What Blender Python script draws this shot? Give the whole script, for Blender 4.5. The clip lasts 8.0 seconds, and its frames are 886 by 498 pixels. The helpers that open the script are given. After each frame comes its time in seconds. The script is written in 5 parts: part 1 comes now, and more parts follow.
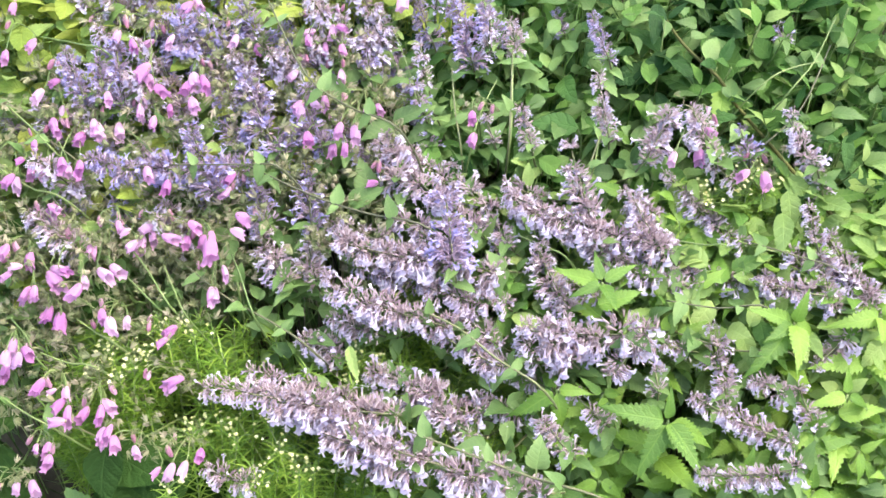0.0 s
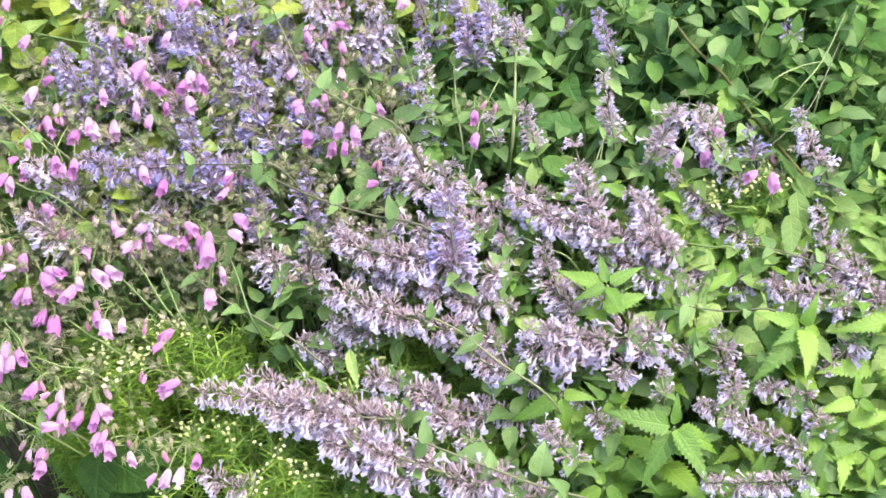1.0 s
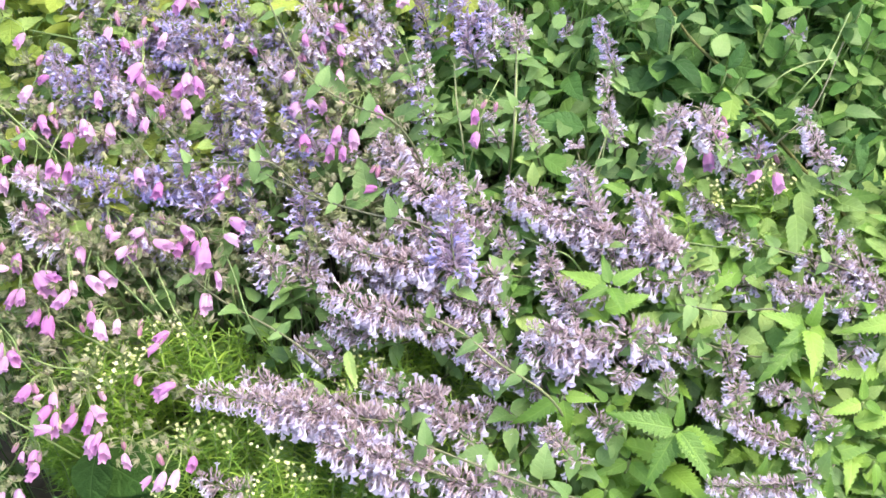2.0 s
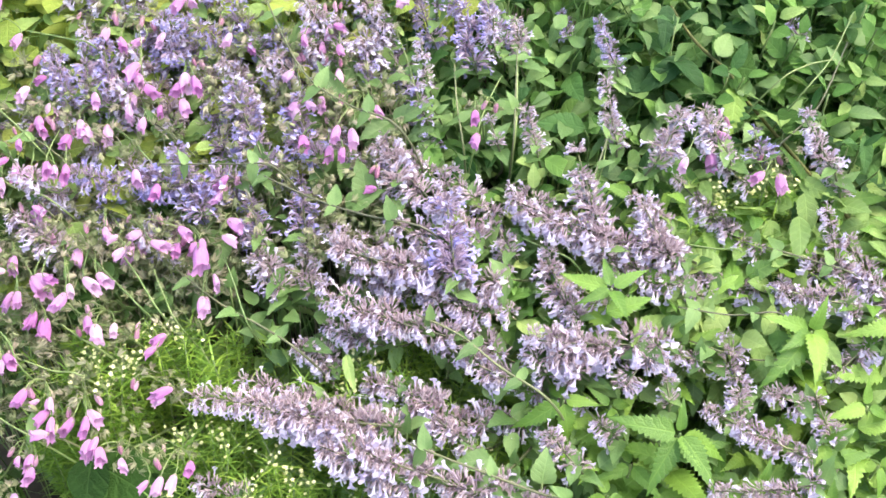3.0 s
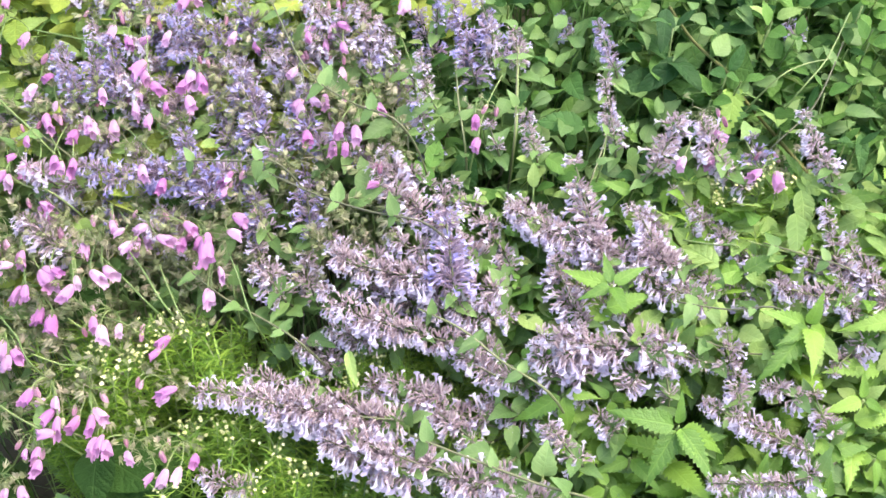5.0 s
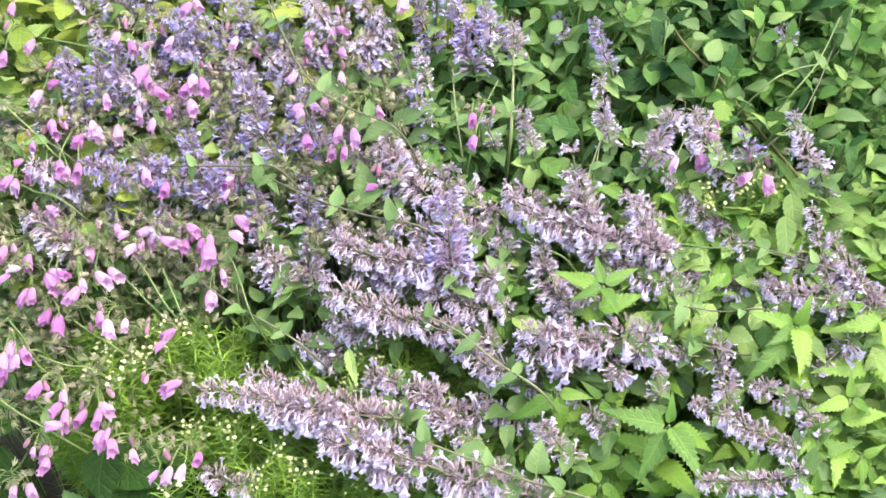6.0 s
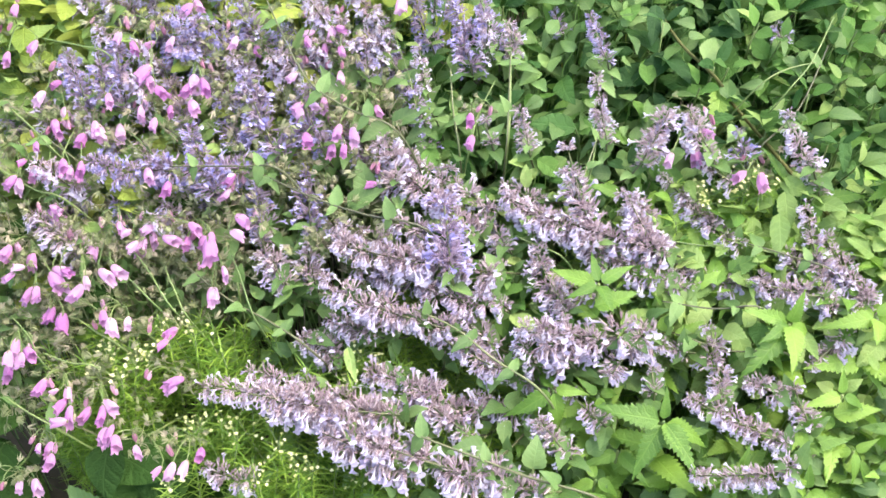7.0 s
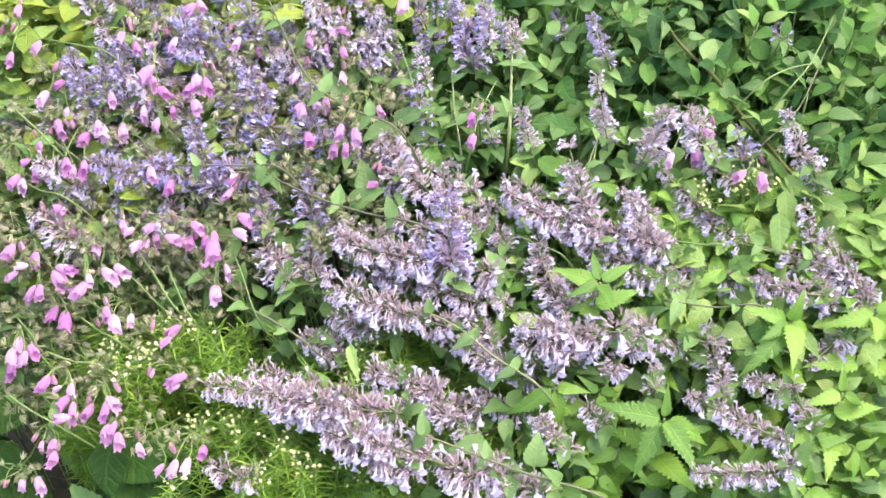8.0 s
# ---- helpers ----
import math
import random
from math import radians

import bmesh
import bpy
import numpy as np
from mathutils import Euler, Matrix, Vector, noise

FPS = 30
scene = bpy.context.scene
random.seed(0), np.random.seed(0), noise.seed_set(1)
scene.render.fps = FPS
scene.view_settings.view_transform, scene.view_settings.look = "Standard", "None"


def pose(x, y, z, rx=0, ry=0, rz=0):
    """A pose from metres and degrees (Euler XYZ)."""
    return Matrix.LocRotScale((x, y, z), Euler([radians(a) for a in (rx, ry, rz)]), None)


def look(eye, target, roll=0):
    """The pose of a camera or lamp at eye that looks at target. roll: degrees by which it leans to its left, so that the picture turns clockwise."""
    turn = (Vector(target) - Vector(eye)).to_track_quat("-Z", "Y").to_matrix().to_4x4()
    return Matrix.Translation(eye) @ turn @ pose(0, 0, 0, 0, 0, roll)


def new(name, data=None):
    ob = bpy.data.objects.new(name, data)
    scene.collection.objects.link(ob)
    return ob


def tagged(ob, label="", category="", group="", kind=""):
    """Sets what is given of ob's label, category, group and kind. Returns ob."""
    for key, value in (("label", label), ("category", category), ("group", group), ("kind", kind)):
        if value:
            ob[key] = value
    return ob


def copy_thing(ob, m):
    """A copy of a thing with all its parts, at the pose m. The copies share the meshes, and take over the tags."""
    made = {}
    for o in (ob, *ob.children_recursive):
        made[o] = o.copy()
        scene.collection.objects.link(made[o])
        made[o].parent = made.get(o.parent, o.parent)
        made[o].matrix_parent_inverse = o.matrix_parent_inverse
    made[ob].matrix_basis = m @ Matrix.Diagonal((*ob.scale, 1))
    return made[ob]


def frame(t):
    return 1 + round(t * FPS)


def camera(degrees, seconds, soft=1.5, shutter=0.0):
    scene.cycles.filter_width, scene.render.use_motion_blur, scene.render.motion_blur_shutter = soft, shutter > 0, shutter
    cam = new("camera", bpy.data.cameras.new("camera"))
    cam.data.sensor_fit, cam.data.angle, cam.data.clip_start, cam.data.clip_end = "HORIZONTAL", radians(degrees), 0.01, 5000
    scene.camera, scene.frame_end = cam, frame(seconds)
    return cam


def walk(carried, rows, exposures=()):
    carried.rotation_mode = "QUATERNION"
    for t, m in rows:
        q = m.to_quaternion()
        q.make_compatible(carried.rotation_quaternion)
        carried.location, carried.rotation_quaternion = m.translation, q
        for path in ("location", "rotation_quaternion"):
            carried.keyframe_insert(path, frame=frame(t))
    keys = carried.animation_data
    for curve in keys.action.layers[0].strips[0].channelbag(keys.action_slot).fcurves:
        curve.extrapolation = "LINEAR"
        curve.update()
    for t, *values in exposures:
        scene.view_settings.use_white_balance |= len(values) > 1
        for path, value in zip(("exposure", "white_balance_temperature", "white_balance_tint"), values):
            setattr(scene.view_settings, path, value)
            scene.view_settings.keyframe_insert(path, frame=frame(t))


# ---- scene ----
# the camera
cam = camera(48, 8.0, soft=1.6)
walk(cam, [
    (0.0, look((-0.0000, -0.0000, 1.2500), (-0.0000, 0.9199, 0.5920), 0.00)),
    (0.5, look((-0.0028, 0.0108, 1.2432), (-0.0013, 0.9310, 0.5857), 0.11)),
    (1.0, look((-0.0047, 0.0209, 1.2422), (-0.0019, 0.9385, 0.5810), 0.19)),
    (1.5, look((-0.0061, 0.0250, 1.2340), (-0.0018, 0.9454, 0.5768), 0.29)),
    (3.0, look((-0.0020, 0.0386, 1.2231), (-0.0018, 0.9605, 0.5680), 0.16)),
    (3.5, look((-0.0036, 0.0411, 1.2218), (-0.0018, 0.9624, 0.5659), 0.19)),
    (4.0, look((-0.0029, 0.0451, 1.2210), (-0.0025, 0.9654, 0.5636), 0.02)),
    (4.5, look((-0.0056, 0.0319, 1.2161), (-0.0039, 0.9596, 0.5691), 0.22)),
    (6.0, look((0.0042, 0.0079, 1.2492), (0.0000, 0.9271, 0.5902), -0.04)),
    (6.5, look((0.0069, 0.0019, 1.2579), (0.0015, 0.9186, 0.5955), -0.13)),
    (7.0, look((0.0099, 0.0004, 1.2650), (0.0023, 0.9136, 0.5977), -0.29)),
    (7.5, look((0.0083, -0.0049, 1.2645), (0.0016, 0.9102, 0.5998), -0.24)),
    (8.0, look((0.0071, -0.0081, 1.2617), (0.0006, 0.9088, 0.5997), -0.25)),
], exposures=[(0.0, 2.46, 6930, 9), (8.0, 2.46, 6930, 9)])

# daylight under a bright thin overcast
world = bpy.data.worlds.new("sky")
scene.world = world
world.use_nodes = True
wn = world.node_tree
sky = wn.nodes.new("ShaderNodeTexSky")
sky.sky_type = "NISHITA"
sky.sun_disc = False
sky.sun_elevation, sky.sun_rotation = radians(63), radians(103)
sky.dust_density = 4.0
wn.nodes["Background"].inputs["Strength"].default_value = 0.15
wn.links.new(sky.outputs[0], wn.nodes["Background"].inputs["Color"])
sun = new("sun", bpy.data.lights.new("sun", "SUN"))
sun.data.energy, sun.data.angle, sun.data.color = 0.6, radians(50), (1.0, 0.96, 0.88)
sun.matrix_world = look((0.5, -0.12, 1.0), (0, 0, 0))

UP = Vector((0, 0, 1))


# ---- materials ----
def material(name):
    m = bpy.data.materials.new(name)
    m.use_nodes = True
    nt = m.node_tree
    return m, nt, nt.nodes["Principled BSDF"], nt.nodes["Material Output"]


def link(nt, a, b):
    nt.links.new(a, b)


def math_node(nt, op, a, b=None, clamp=False):
    n = nt.nodes.new("ShaderNodeMath")
    n.operation, n.use_clamp = op, clamp
    for k, v in enumerate((a, b)):
        if v is None:
            continue
        if isinstance(v, (int, float)):
            n.inputs[k].default_value = v
        else:
            link(nt, v, n.inputs[k])
    return n.outputs[0]


def ramp(nt, value, stops):
    n = nt.nodes.new("ShaderNodeValToRGB")
    link(nt, value, n.inputs[0])
    e = n.color_ramp.elements
    while len(e) < len(stops):
        e.new(0.5)
    for k, (p, c) in enumerate(stops):
        e[k].position, e[k].color = p, (*c, 1)
    return n.outputs[0]


def noise_node(nt, scale, detail=3, vector=None):
    n = nt.nodes.new("ShaderNodeTexNoise")
    n.inputs["Scale"].default_value, n.inputs["Detail"].default_value = scale, detail
    if vector:
        link(nt, vector, n.inputs["Vector"])
    return n.outputs["Fac"]


def mixed(nt, fac, a, b, mode="MIX"):
    n = nt.nodes.new("ShaderNodeMix")
    n.data_type, n.blend_type = "RGBA", mode
    for sock, v in ((n.inputs[0], fac), (n.inputs[6], a), (n.inputs[7], b)):
        if isinstance(v, (int, float)):
            sock.default_value = v
        elif isinstance(v, tuple):
            sock.default_value = (*v, 1)
        else:
            link(nt, v, sock)
    return n.outputs[2]


def leaf_material(name, dark, mid, light, vein=12, gloss=0.45, shine=0.4, see=0.35, relief=0.5, mark=0.17):
    """A leaf: colour from plant to plant, blotches, lighter veins with relief, light through the blade."""
    m, nt, p, out = material(name)
    tc = nt.nodes.new("ShaderNodeTexCoord")
    own = math_node(nt, "FRACT", math_node(nt, "ADD", nt.nodes.new("ShaderNodeNewGeometry").outputs["Random Per Island"], nt.nodes.new("ShaderNodeObjectInfo").outputs["Random"]))
    blotch = noise_node(nt, 5, 4, tc.outputs["UV"])
    tone = math_node(nt, "ADD", math_node(nt, "MULTIPLY", own, 0.75), math_node(nt, "MULTIPLY", blotch, 0.3))
    col = ramp(nt, tone, [(0.1, dark), (0.5, mid), (0.95, light)])
    if vein:
        sep = nt.nodes.new("ShaderNodeSeparateXYZ")
        link(nt, tc.outputs["UV"], sep.inputs[0])
        ax = math_node(nt, "ABSOLUTE", sep.outputs[0])
        slant = math_node(nt, "SUBTRACT", sep.outputs[1], math_node(nt, "MULTIPLY", ax, 0.8))
        slant = math_node(nt, "ADD", slant, math_node(nt, "MULTIPLY", noise_node(nt, 9, 2, tc.outputs["UV"]), 0.16))
        wave = math_node(nt, "SINE", math_node(nt, "MULTIPLY", slant, vein * 6.283))
        line = math_node(nt, "POWER", math_node(nt, "ADD", math_node(nt, "MULTIPLY", wave, 0.5), 0.5), 6.0)
        rib = math_node(nt, "SUBTRACT", 1.0, math_node(nt, "MULTIPLY", ax, 45.0), clamp=True)
        veins = math_node(nt, "MAXIMUM", math_node(nt, "MULTIPLY", line, 0.45), rib)
        col = mixed(nt, math_node(nt, "MULTIPLY", veins, mark), col, tuple(min(1, c * 1.7 + 0.03) for c in light))
        bump = nt.nodes.new("ShaderNodeBump")
        bump.inputs["Strength"].default_value, bump.inputs["Distance"].default_value = relief, 0.02
        bump.invert = True
        link(nt, math_node(nt, "ADD", veins, math_node(nt, "MULTIPLY", noise_node(nt, 30, 2, tc.outputs["UV"]), 0.5)), bump.inputs["Height"])
        link(nt, bump.outputs[0], p.inputs["Normal"])
    link(nt, col, p.inputs["Base Color"])
    p.inputs["Roughness"].default_value = gloss
    p.inputs["Specular IOR Level"].default_value = shine
    tr = nt.nodes.new("ShaderNodeBsdfTranslucent")
    link(nt, mixed(nt, 0.5, col, tuple(min(1, c * 1.3) for c in light)), tr.inputs["Color"])
    mx = nt.nodes.new("ShaderNodeMixShader")
    mx.inputs[0].default_value = see
    link(nt, p.outputs[0], mx.inputs[1])
    link(nt, tr.outputs[0], mx.inputs[2])
    link(nt, mx.outputs[0], out.inputs["Surface"])
    return m


def petal_material(name, dark, mid, light, see=0.3, grain=200, gloss=0.6, crease=0.0):
    m, nt, p, out = material(name)
    tc = nt.nodes.new("ShaderNodeTexCoord")
    isl = nt.nodes.new("ShaderNodeNewGeometry").outputs["Random Per Island"]
    own = nt.nodes.new("ShaderNodeObjectInfo").outputs["Random"]
    v = math_node(nt, "MULTIPLY", math_node(nt, "FRACT", math_node(nt, "ADD", isl, own)), 0.8)
    v = math_node(nt, "ADD", v, math_node(nt, "MULTIPLY", noise_node(nt, grain, 3, tc.outputs["Object"]), 0.25))
    col = ramp(nt, v, [(0.15, dark), (0.55, mid), (0.95, light)])
    link(nt, col, p.inputs["Base Color"])
    p.inputs["Roughness"].default_value = gloss
    p.inputs["Specular IOR Level"].default_value = 0.25
    if crease:
        stretch = nt.nodes.new("ShaderNodeVectorMath")
        stretch.operation = "MULTIPLY"
        stretch.inputs[1].default_value = (16, 2.5, 16)
        link(nt, tc.outputs["Object"], stretch.inputs[0])
        bump = nt.nodes.new("ShaderNodeBump")
        bump.inputs["Strength"].default_value, bump.inputs["Distance"].default_value = crease, 0.03
        link(nt, noise_node(nt, 1.0, 3, stretch.outputs[0]), bump.inputs["Height"])
        link(nt, bump.outputs[0], p.inputs["Normal"])
    tr = nt.nodes.new("ShaderNodeBsdfTranslucent")
    link(nt, col, tr.inputs["Color"])
    mx = nt.nodes.new("ShaderNodeMixShader")
    mx.inputs[0].default_value = see
    link(nt, p.outputs[0], mx.inputs[1])
    link(nt, tr.outputs[0], mx.inputs[2])
    link(nt, mx.outputs[0], out.inputs["Surface"])
    return m


def soil_material():
    m, nt, p, out = material("soil")
    tc = nt.nodes.new("ShaderNodeTexCoord")
    a = noise_node(nt, 6, 8, tc.outputs["Object"])
    b = noise_node(nt, 90, 4, tc.outputs["Object"])
    col = ramp(nt, a, [(0.3, (0.03, 0.03, 0.018)), (0.55, (0.06, 0.05, 0.032)), (0.75, (0.05, 0.065, 0.025))])
    link(nt, mixed(nt, 0.5, col, ramp(nt, b, [(0.3, (0.035, 0.028, 0.018)), (0.7, (0.08, 0.065, 0.045))])), p.inputs["Base Color"])
    bump = nt.nodes.new("ShaderNodeBump")
    bump.inputs["Strength"].default_value = 0.8
    link(nt, b, bump.inputs["Height"])
    link(nt, bump.outputs[0], p.inputs["Normal"])
    p.inputs["Roughness"].default_value = 0.95
    return m


SOIL = soil_material()
CATMINT_LEAF = leaf_material("catmint_leaf", (0.06, 0.125, 0.04), (0.115, 0.215, 0.065), (0.205, 0.325, 0.11), vein=7, relief=0.25, see=0.42)
CATMINT_STEM = leaf_material("catmint_stem", (0.055, 0.06, 0.035), (0.085, 0.095, 0.045), (0.125, 0.145, 0.065), vein=0, see=0.0)
NETTLE_LEAF = leaf_material("nettle_leaf", (0.06, 0.145, 0.022), (0.12, 0.245, 0.034), (0.205, 0.34, 0.055), vein=7, relief=0.25, see=0.38, mark=0.2)
HERB_LEAF = leaf_material("herb_leaf", (0.014, 0.05, 0.014), (0.03, 0.094, 0.022), (0.074, 0.172, 0.04), vein=5, relief=0.35, gloss=0.58, shine=0.25, mark=0.1)
LIME_LEAF = leaf_material("lime_leaf", (0.105, 0.195, 0.05), (0.195, 0.315, 0.083), (0.335, 0.45, 0.148), vein=6, see=0.42, relief=0.35)
MEADOW_LEAF = leaf_material("meadow_leaf", (0.043, 0.115, 0.024), (0.08, 0.185, 0.038), (0.145, 0.28, 0.062), vein=5, relief=0.35, see=0.4, gloss=0.58, shine=0.25, mark=0.14)
YELLOW_LEAF = leaf_material("yellow_leaf", (0.15, 0.25, 0.045), (0.28, 0.38, 0.065), (0.44, 0.49, 0.115), vein=5, see=0.45)
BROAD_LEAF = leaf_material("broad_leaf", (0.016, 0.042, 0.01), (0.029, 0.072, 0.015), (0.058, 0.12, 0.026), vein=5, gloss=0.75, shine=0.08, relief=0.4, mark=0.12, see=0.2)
NEEDLE = leaf_material("needle", (0.055, 0.13, 0.018), (0.12, 0.235, 0.032), (0.26, 0.4, 0.06), vein=0, see=0.3)
STEM = leaf_material("stem", (0.075, 0.125, 0.038), (0.12, 0.18, 0.055), (0.18, 0.235, 0.085), vein=0, see=0.0)
BARK = leaf_material("bark", (0.05, 0.056, 0.012), (0.085, 0.088, 0.02), (0.12, 0.115, 0.035), vein=0, see=0.0, gloss=0.8)
MAUVE_CALYX = petal_material("mauve_calyx", (0.3, 0.225, 0.255), (0.45, 0.36, 0.4), (0.6, 0.51, 0.54), see=0.42)
BLUE_CALYX = petal_material("blue_calyx", (0.26, 0.2, 0.27), (0.39, 0.3, 0.41), (0.51, 0.42, 0.5), see=0.42)
PALE_COROLLA = petal_material("pale_corolla", (0.45, 0.4, 0.57), (0.55, 0.51, 0.64), (0.65, 0.62, 0.71), see=0.42)
BLUE_COROLLA = petal_material("blue_corolla", (0.33, 0.3, 0.58), (0.43, 0.4, 0.65), (0.56, 0.53, 0.73), see=0.42)
BELL = petal_material("bell_petal", (0.6, 0.26, 0.57), (0.7, 0.39, 0.68), (0.8, 0.56, 0.79), see=0.6, grain=7, crease=0.4)
BUD = petal_material("bud_petal", (0.46, 0.2, 0.33), (0.58, 0.3, 0.46), (0.68, 0.42, 0.58), see=0.4, grain=7, crease=0.6)
HAIRY = petal_material("hairy_calyx", (0.17, 0.21, 0.1), (0.29, 0.32, 0.17), (0.43, 0.385, 0.3), see=0.45)
CREAM = petal_material("cream_petal", (0.4, 0.44, 0.16), (0.53, 0.55, 0.27), (0.66, 0.66, 0.42), see=0.3)


# ---- mesh helpers ----
def finish(bm, name, mat):
    me = bpy.data.meshes.new(name)
    bm.to_mesh(me)
    bm.free()
    me.materials.append(mat)
    for poly in me.polygons:
        poly.use_smooth = True
    return me


def piece(name, mesh, parent, m, label=""):
    """One mesh object under a thing or part, at the pose m in its space."""
    ob = new(name, mesh)
    ob.parent = parent
    ob.matrix_basis = m
    return tagged(ob, label)


def thing(name, at, label, category, group=""):
    ob = new(name)
    ob.empty_display_size = 0.02
    ob.location = at
    return tagged(ob, label, category, group)


def basis(at, along, up, length=1.0, width=None, thick=None):
    """A pose whose y runs along, z as near to up as it can; scaled by width, length, thickness."""
    y = Vector(along).normalized()
    x = y.cross(Vector(up))
    if x.length < 1e-4:
        x = y.orthogonal()
    x.normalize()
    z = x.cross(y)
    width = length if width is None else width
    thick = length if thick is None else thick
    m = Matrix((x * width, y * length, z * thick)).transposed().to_4x4()
    m.translation = at
    return m


def along_z(at, axis, down, size=1.0):
    """A pose whose z runs along the axis and whose x leans towards down."""
    z = Vector(axis).normalized()
    x = Vector(down) - z * Vector(down).dot(z)
    if x.length < 1e-3:
        x = z.orthogonal()
    x.normalize()
    y = z.cross(x)
    m = Matrix((x * size, y * size, z * size)).transposed().to_4x4()
    m.translation = at
    return m


def tube(bm, points, r0, r1, sides=5):
    """A tapered stem through points."""
    rings = []
    n = len(points)
    for i, p in enumerate(points):
        d = (points[min(i + 1, n - 1)] - points[max(i - 1, 0)]).normalized()
        a = d.orthogonal().normalized() if i == 0 else (rings[-1][1] - d * rings[-1][1].dot(d)).normalized()
        b = d.cross(a)
        r = r0 + (r1 - r0) * i / (n - 1)
        rings.append(([bm.verts.new(p + (a * math.cos(k * 2 * math.pi / sides) + b * math.sin(k * 2 * math.pi / sides)) * r) for k in range(sides)], a))
    for (u, _), (v, _) in zip(rings, rings[1:]):
        for k in range(sides):
            bm.faces.new((u[k], u[(k + 1) % sides], v[(k + 1) % sides], v[k]))
    bm.faces.new(rings[-1][0])


def bezier(a, b, c, d, n):
    out = []
    for i in range(n + 1):
        t = i / n
        out.append(a * (1 - t) ** 3 + b * 3 * t * (1 - t) ** 2 + c * 3 * t * t * (1 - t) + d * t ** 3)
    return out


def leaf_mesh(name, mat, width, peak=0.4, tip=1.0, teeth=0, bite=0.13, rows=9, fold=0.25, droop=0.25, wavy=0.02, seed=0):
    """A blade of length 1 along y with a folded midrib, a drooping tip and, where asked, a toothed edge."""
    r = random.Random(seed)
    bm = bmesh.new()
    rows = teeth * 2 if teeth else rows
    lines = []
    bend = r.uniform(-0.12, 0.12)
    for i in range(rows + 1):
        t = i / rows
        w = width * (math.sin(math.pi * t ** (math.log(0.5) / math.log(peak))) ** 0.8 if 0 < t < 1 else 0.0)
        w *= 1 - (1 - tip) * t
        edge = w * (1 + bite if (teeth and i % 2) else (1 - bite if teeth else 1.0))
        z = -droop * t * t
        row = []
        for s in (-1, -0.5, 0, 0.5, 1):
            half = edge if abs(s) == 1 else w
            y = t + (0.03 if teeth and abs(s) == 1 and i % 2 else 0.0)
            lift = fold * abs(s) * w + wavy * math.sin(t * 11 + 2 * s + seed) * (abs(s) == 1)
            row.append(bm.verts.new((s * half + bend * t * t, y - 0.05 * abs(s), z + lift + (0.012 if abs(s) == 0.5 and teeth and i % 2 else 0))))
        lines.append(row)
    for u, v in zip(lines, lines[1:]):
        for k in range(4):
            bm.faces.new((u[k], u[k + 1], v[k + 1], v[k]))
    uv = bm.loops.layers.uv.new("UVMap")
    for f in bm.faces:
        for lp in f.loops:
            lp[uv].uv = (lp.vert.co.x, lp.vert.co.y)
    return finish(bm, name, mat)


CATMINT_LEAVES = [leaf_mesh("catmint_leaf", CATMINT_LEAF, 0.31, 0.33, tip=0.75, teeth=7, bite=0.05, fold=0.3, droop=0.1 + 0.08 * k, seed=k) for k in range(5)]
NETTLE_LEAVES = [leaf_mesh("nettle_leaf", NETTLE_LEAF, 0.25, 0.3, tip=0.5, teeth=12, bite=0.16, fold=0.2, droop=0.05 + 0.1 * k, wavy=0.012, seed=20 + k) for k in range(5)]
HERB_LEAVES = [leaf_mesh("herb_leaf", HERB_LEAF, 0.19 + 0.02 * k, 0.43, teeth=8, bite=0.035, fold=0.25, droop=0.1 + 0.07 * k, seed=40 + k) for k in range(6)]
LIME_LEAVES = [leaf_mesh("lime_leaf", LIME_LEAF, 0.26, 0.4, teeth=9, bite=0.06, fold=0.2, droop=0.15 + 0.08 * k, seed=60 + k) for k in range(4)]
MEADOW_LEAVES = [leaf_mesh("meadow_leaf", MEADOW_LEAF, 0.25 + 0.03 * (k % 3), 0.42, teeth=8, bite=0.03, fold=0.22, droop=0.08 + 0.06 * k, seed=50 + k) for k in range(5)]
YELLOW_LEAVES = [leaf_mesh("yellow_leaf", YELLOW_LEAF, 0.27, 0.43, rows=8, fold=0.2, droop=0.15 + 0.08 * k, seed=70 + k) for k in range(3)]
BROAD_LEAVES = [leaf_mesh("broad_leaf", BROAD_LEAF, 0.4, 0.4, rows=14, fold=0.15, droop=0.15 + 0.1 * k, wavy=0.015, seed=80 + k) for k in range(4)]


def calyx_into(bm, at, d, size, r):
    """A slim ribbed tube that ends in five narrow spreading teeth."""
    x = d.orthogonal().normalized()
    y = d.cross(x)
    rings = []
    for f, rad in ((0.0, 0.08), (0.72, 0.17)):
        rings.append([bm.verts.new(at + d * f * size + (x * math.cos(k * 1.2566) + y * math.sin(k * 1.2566)) * rad * size) for k in range(5)])
    u, v = rings
    for k in range(5):
        bm.faces.new((u[k], u[(k + 1) % 5], v[(k + 1) % 5], v[k]))
    for k in range(5):
        a = (k + 0.5) * 1.2566
        p = at + d * size * r.uniform(1.1, 1.45) + (x * math.cos(a) + y * math.sin(a)) * 0.3 * size
        bm.faces.new((v[k], v[(k + 1) % 5], bm.verts.new(p)))


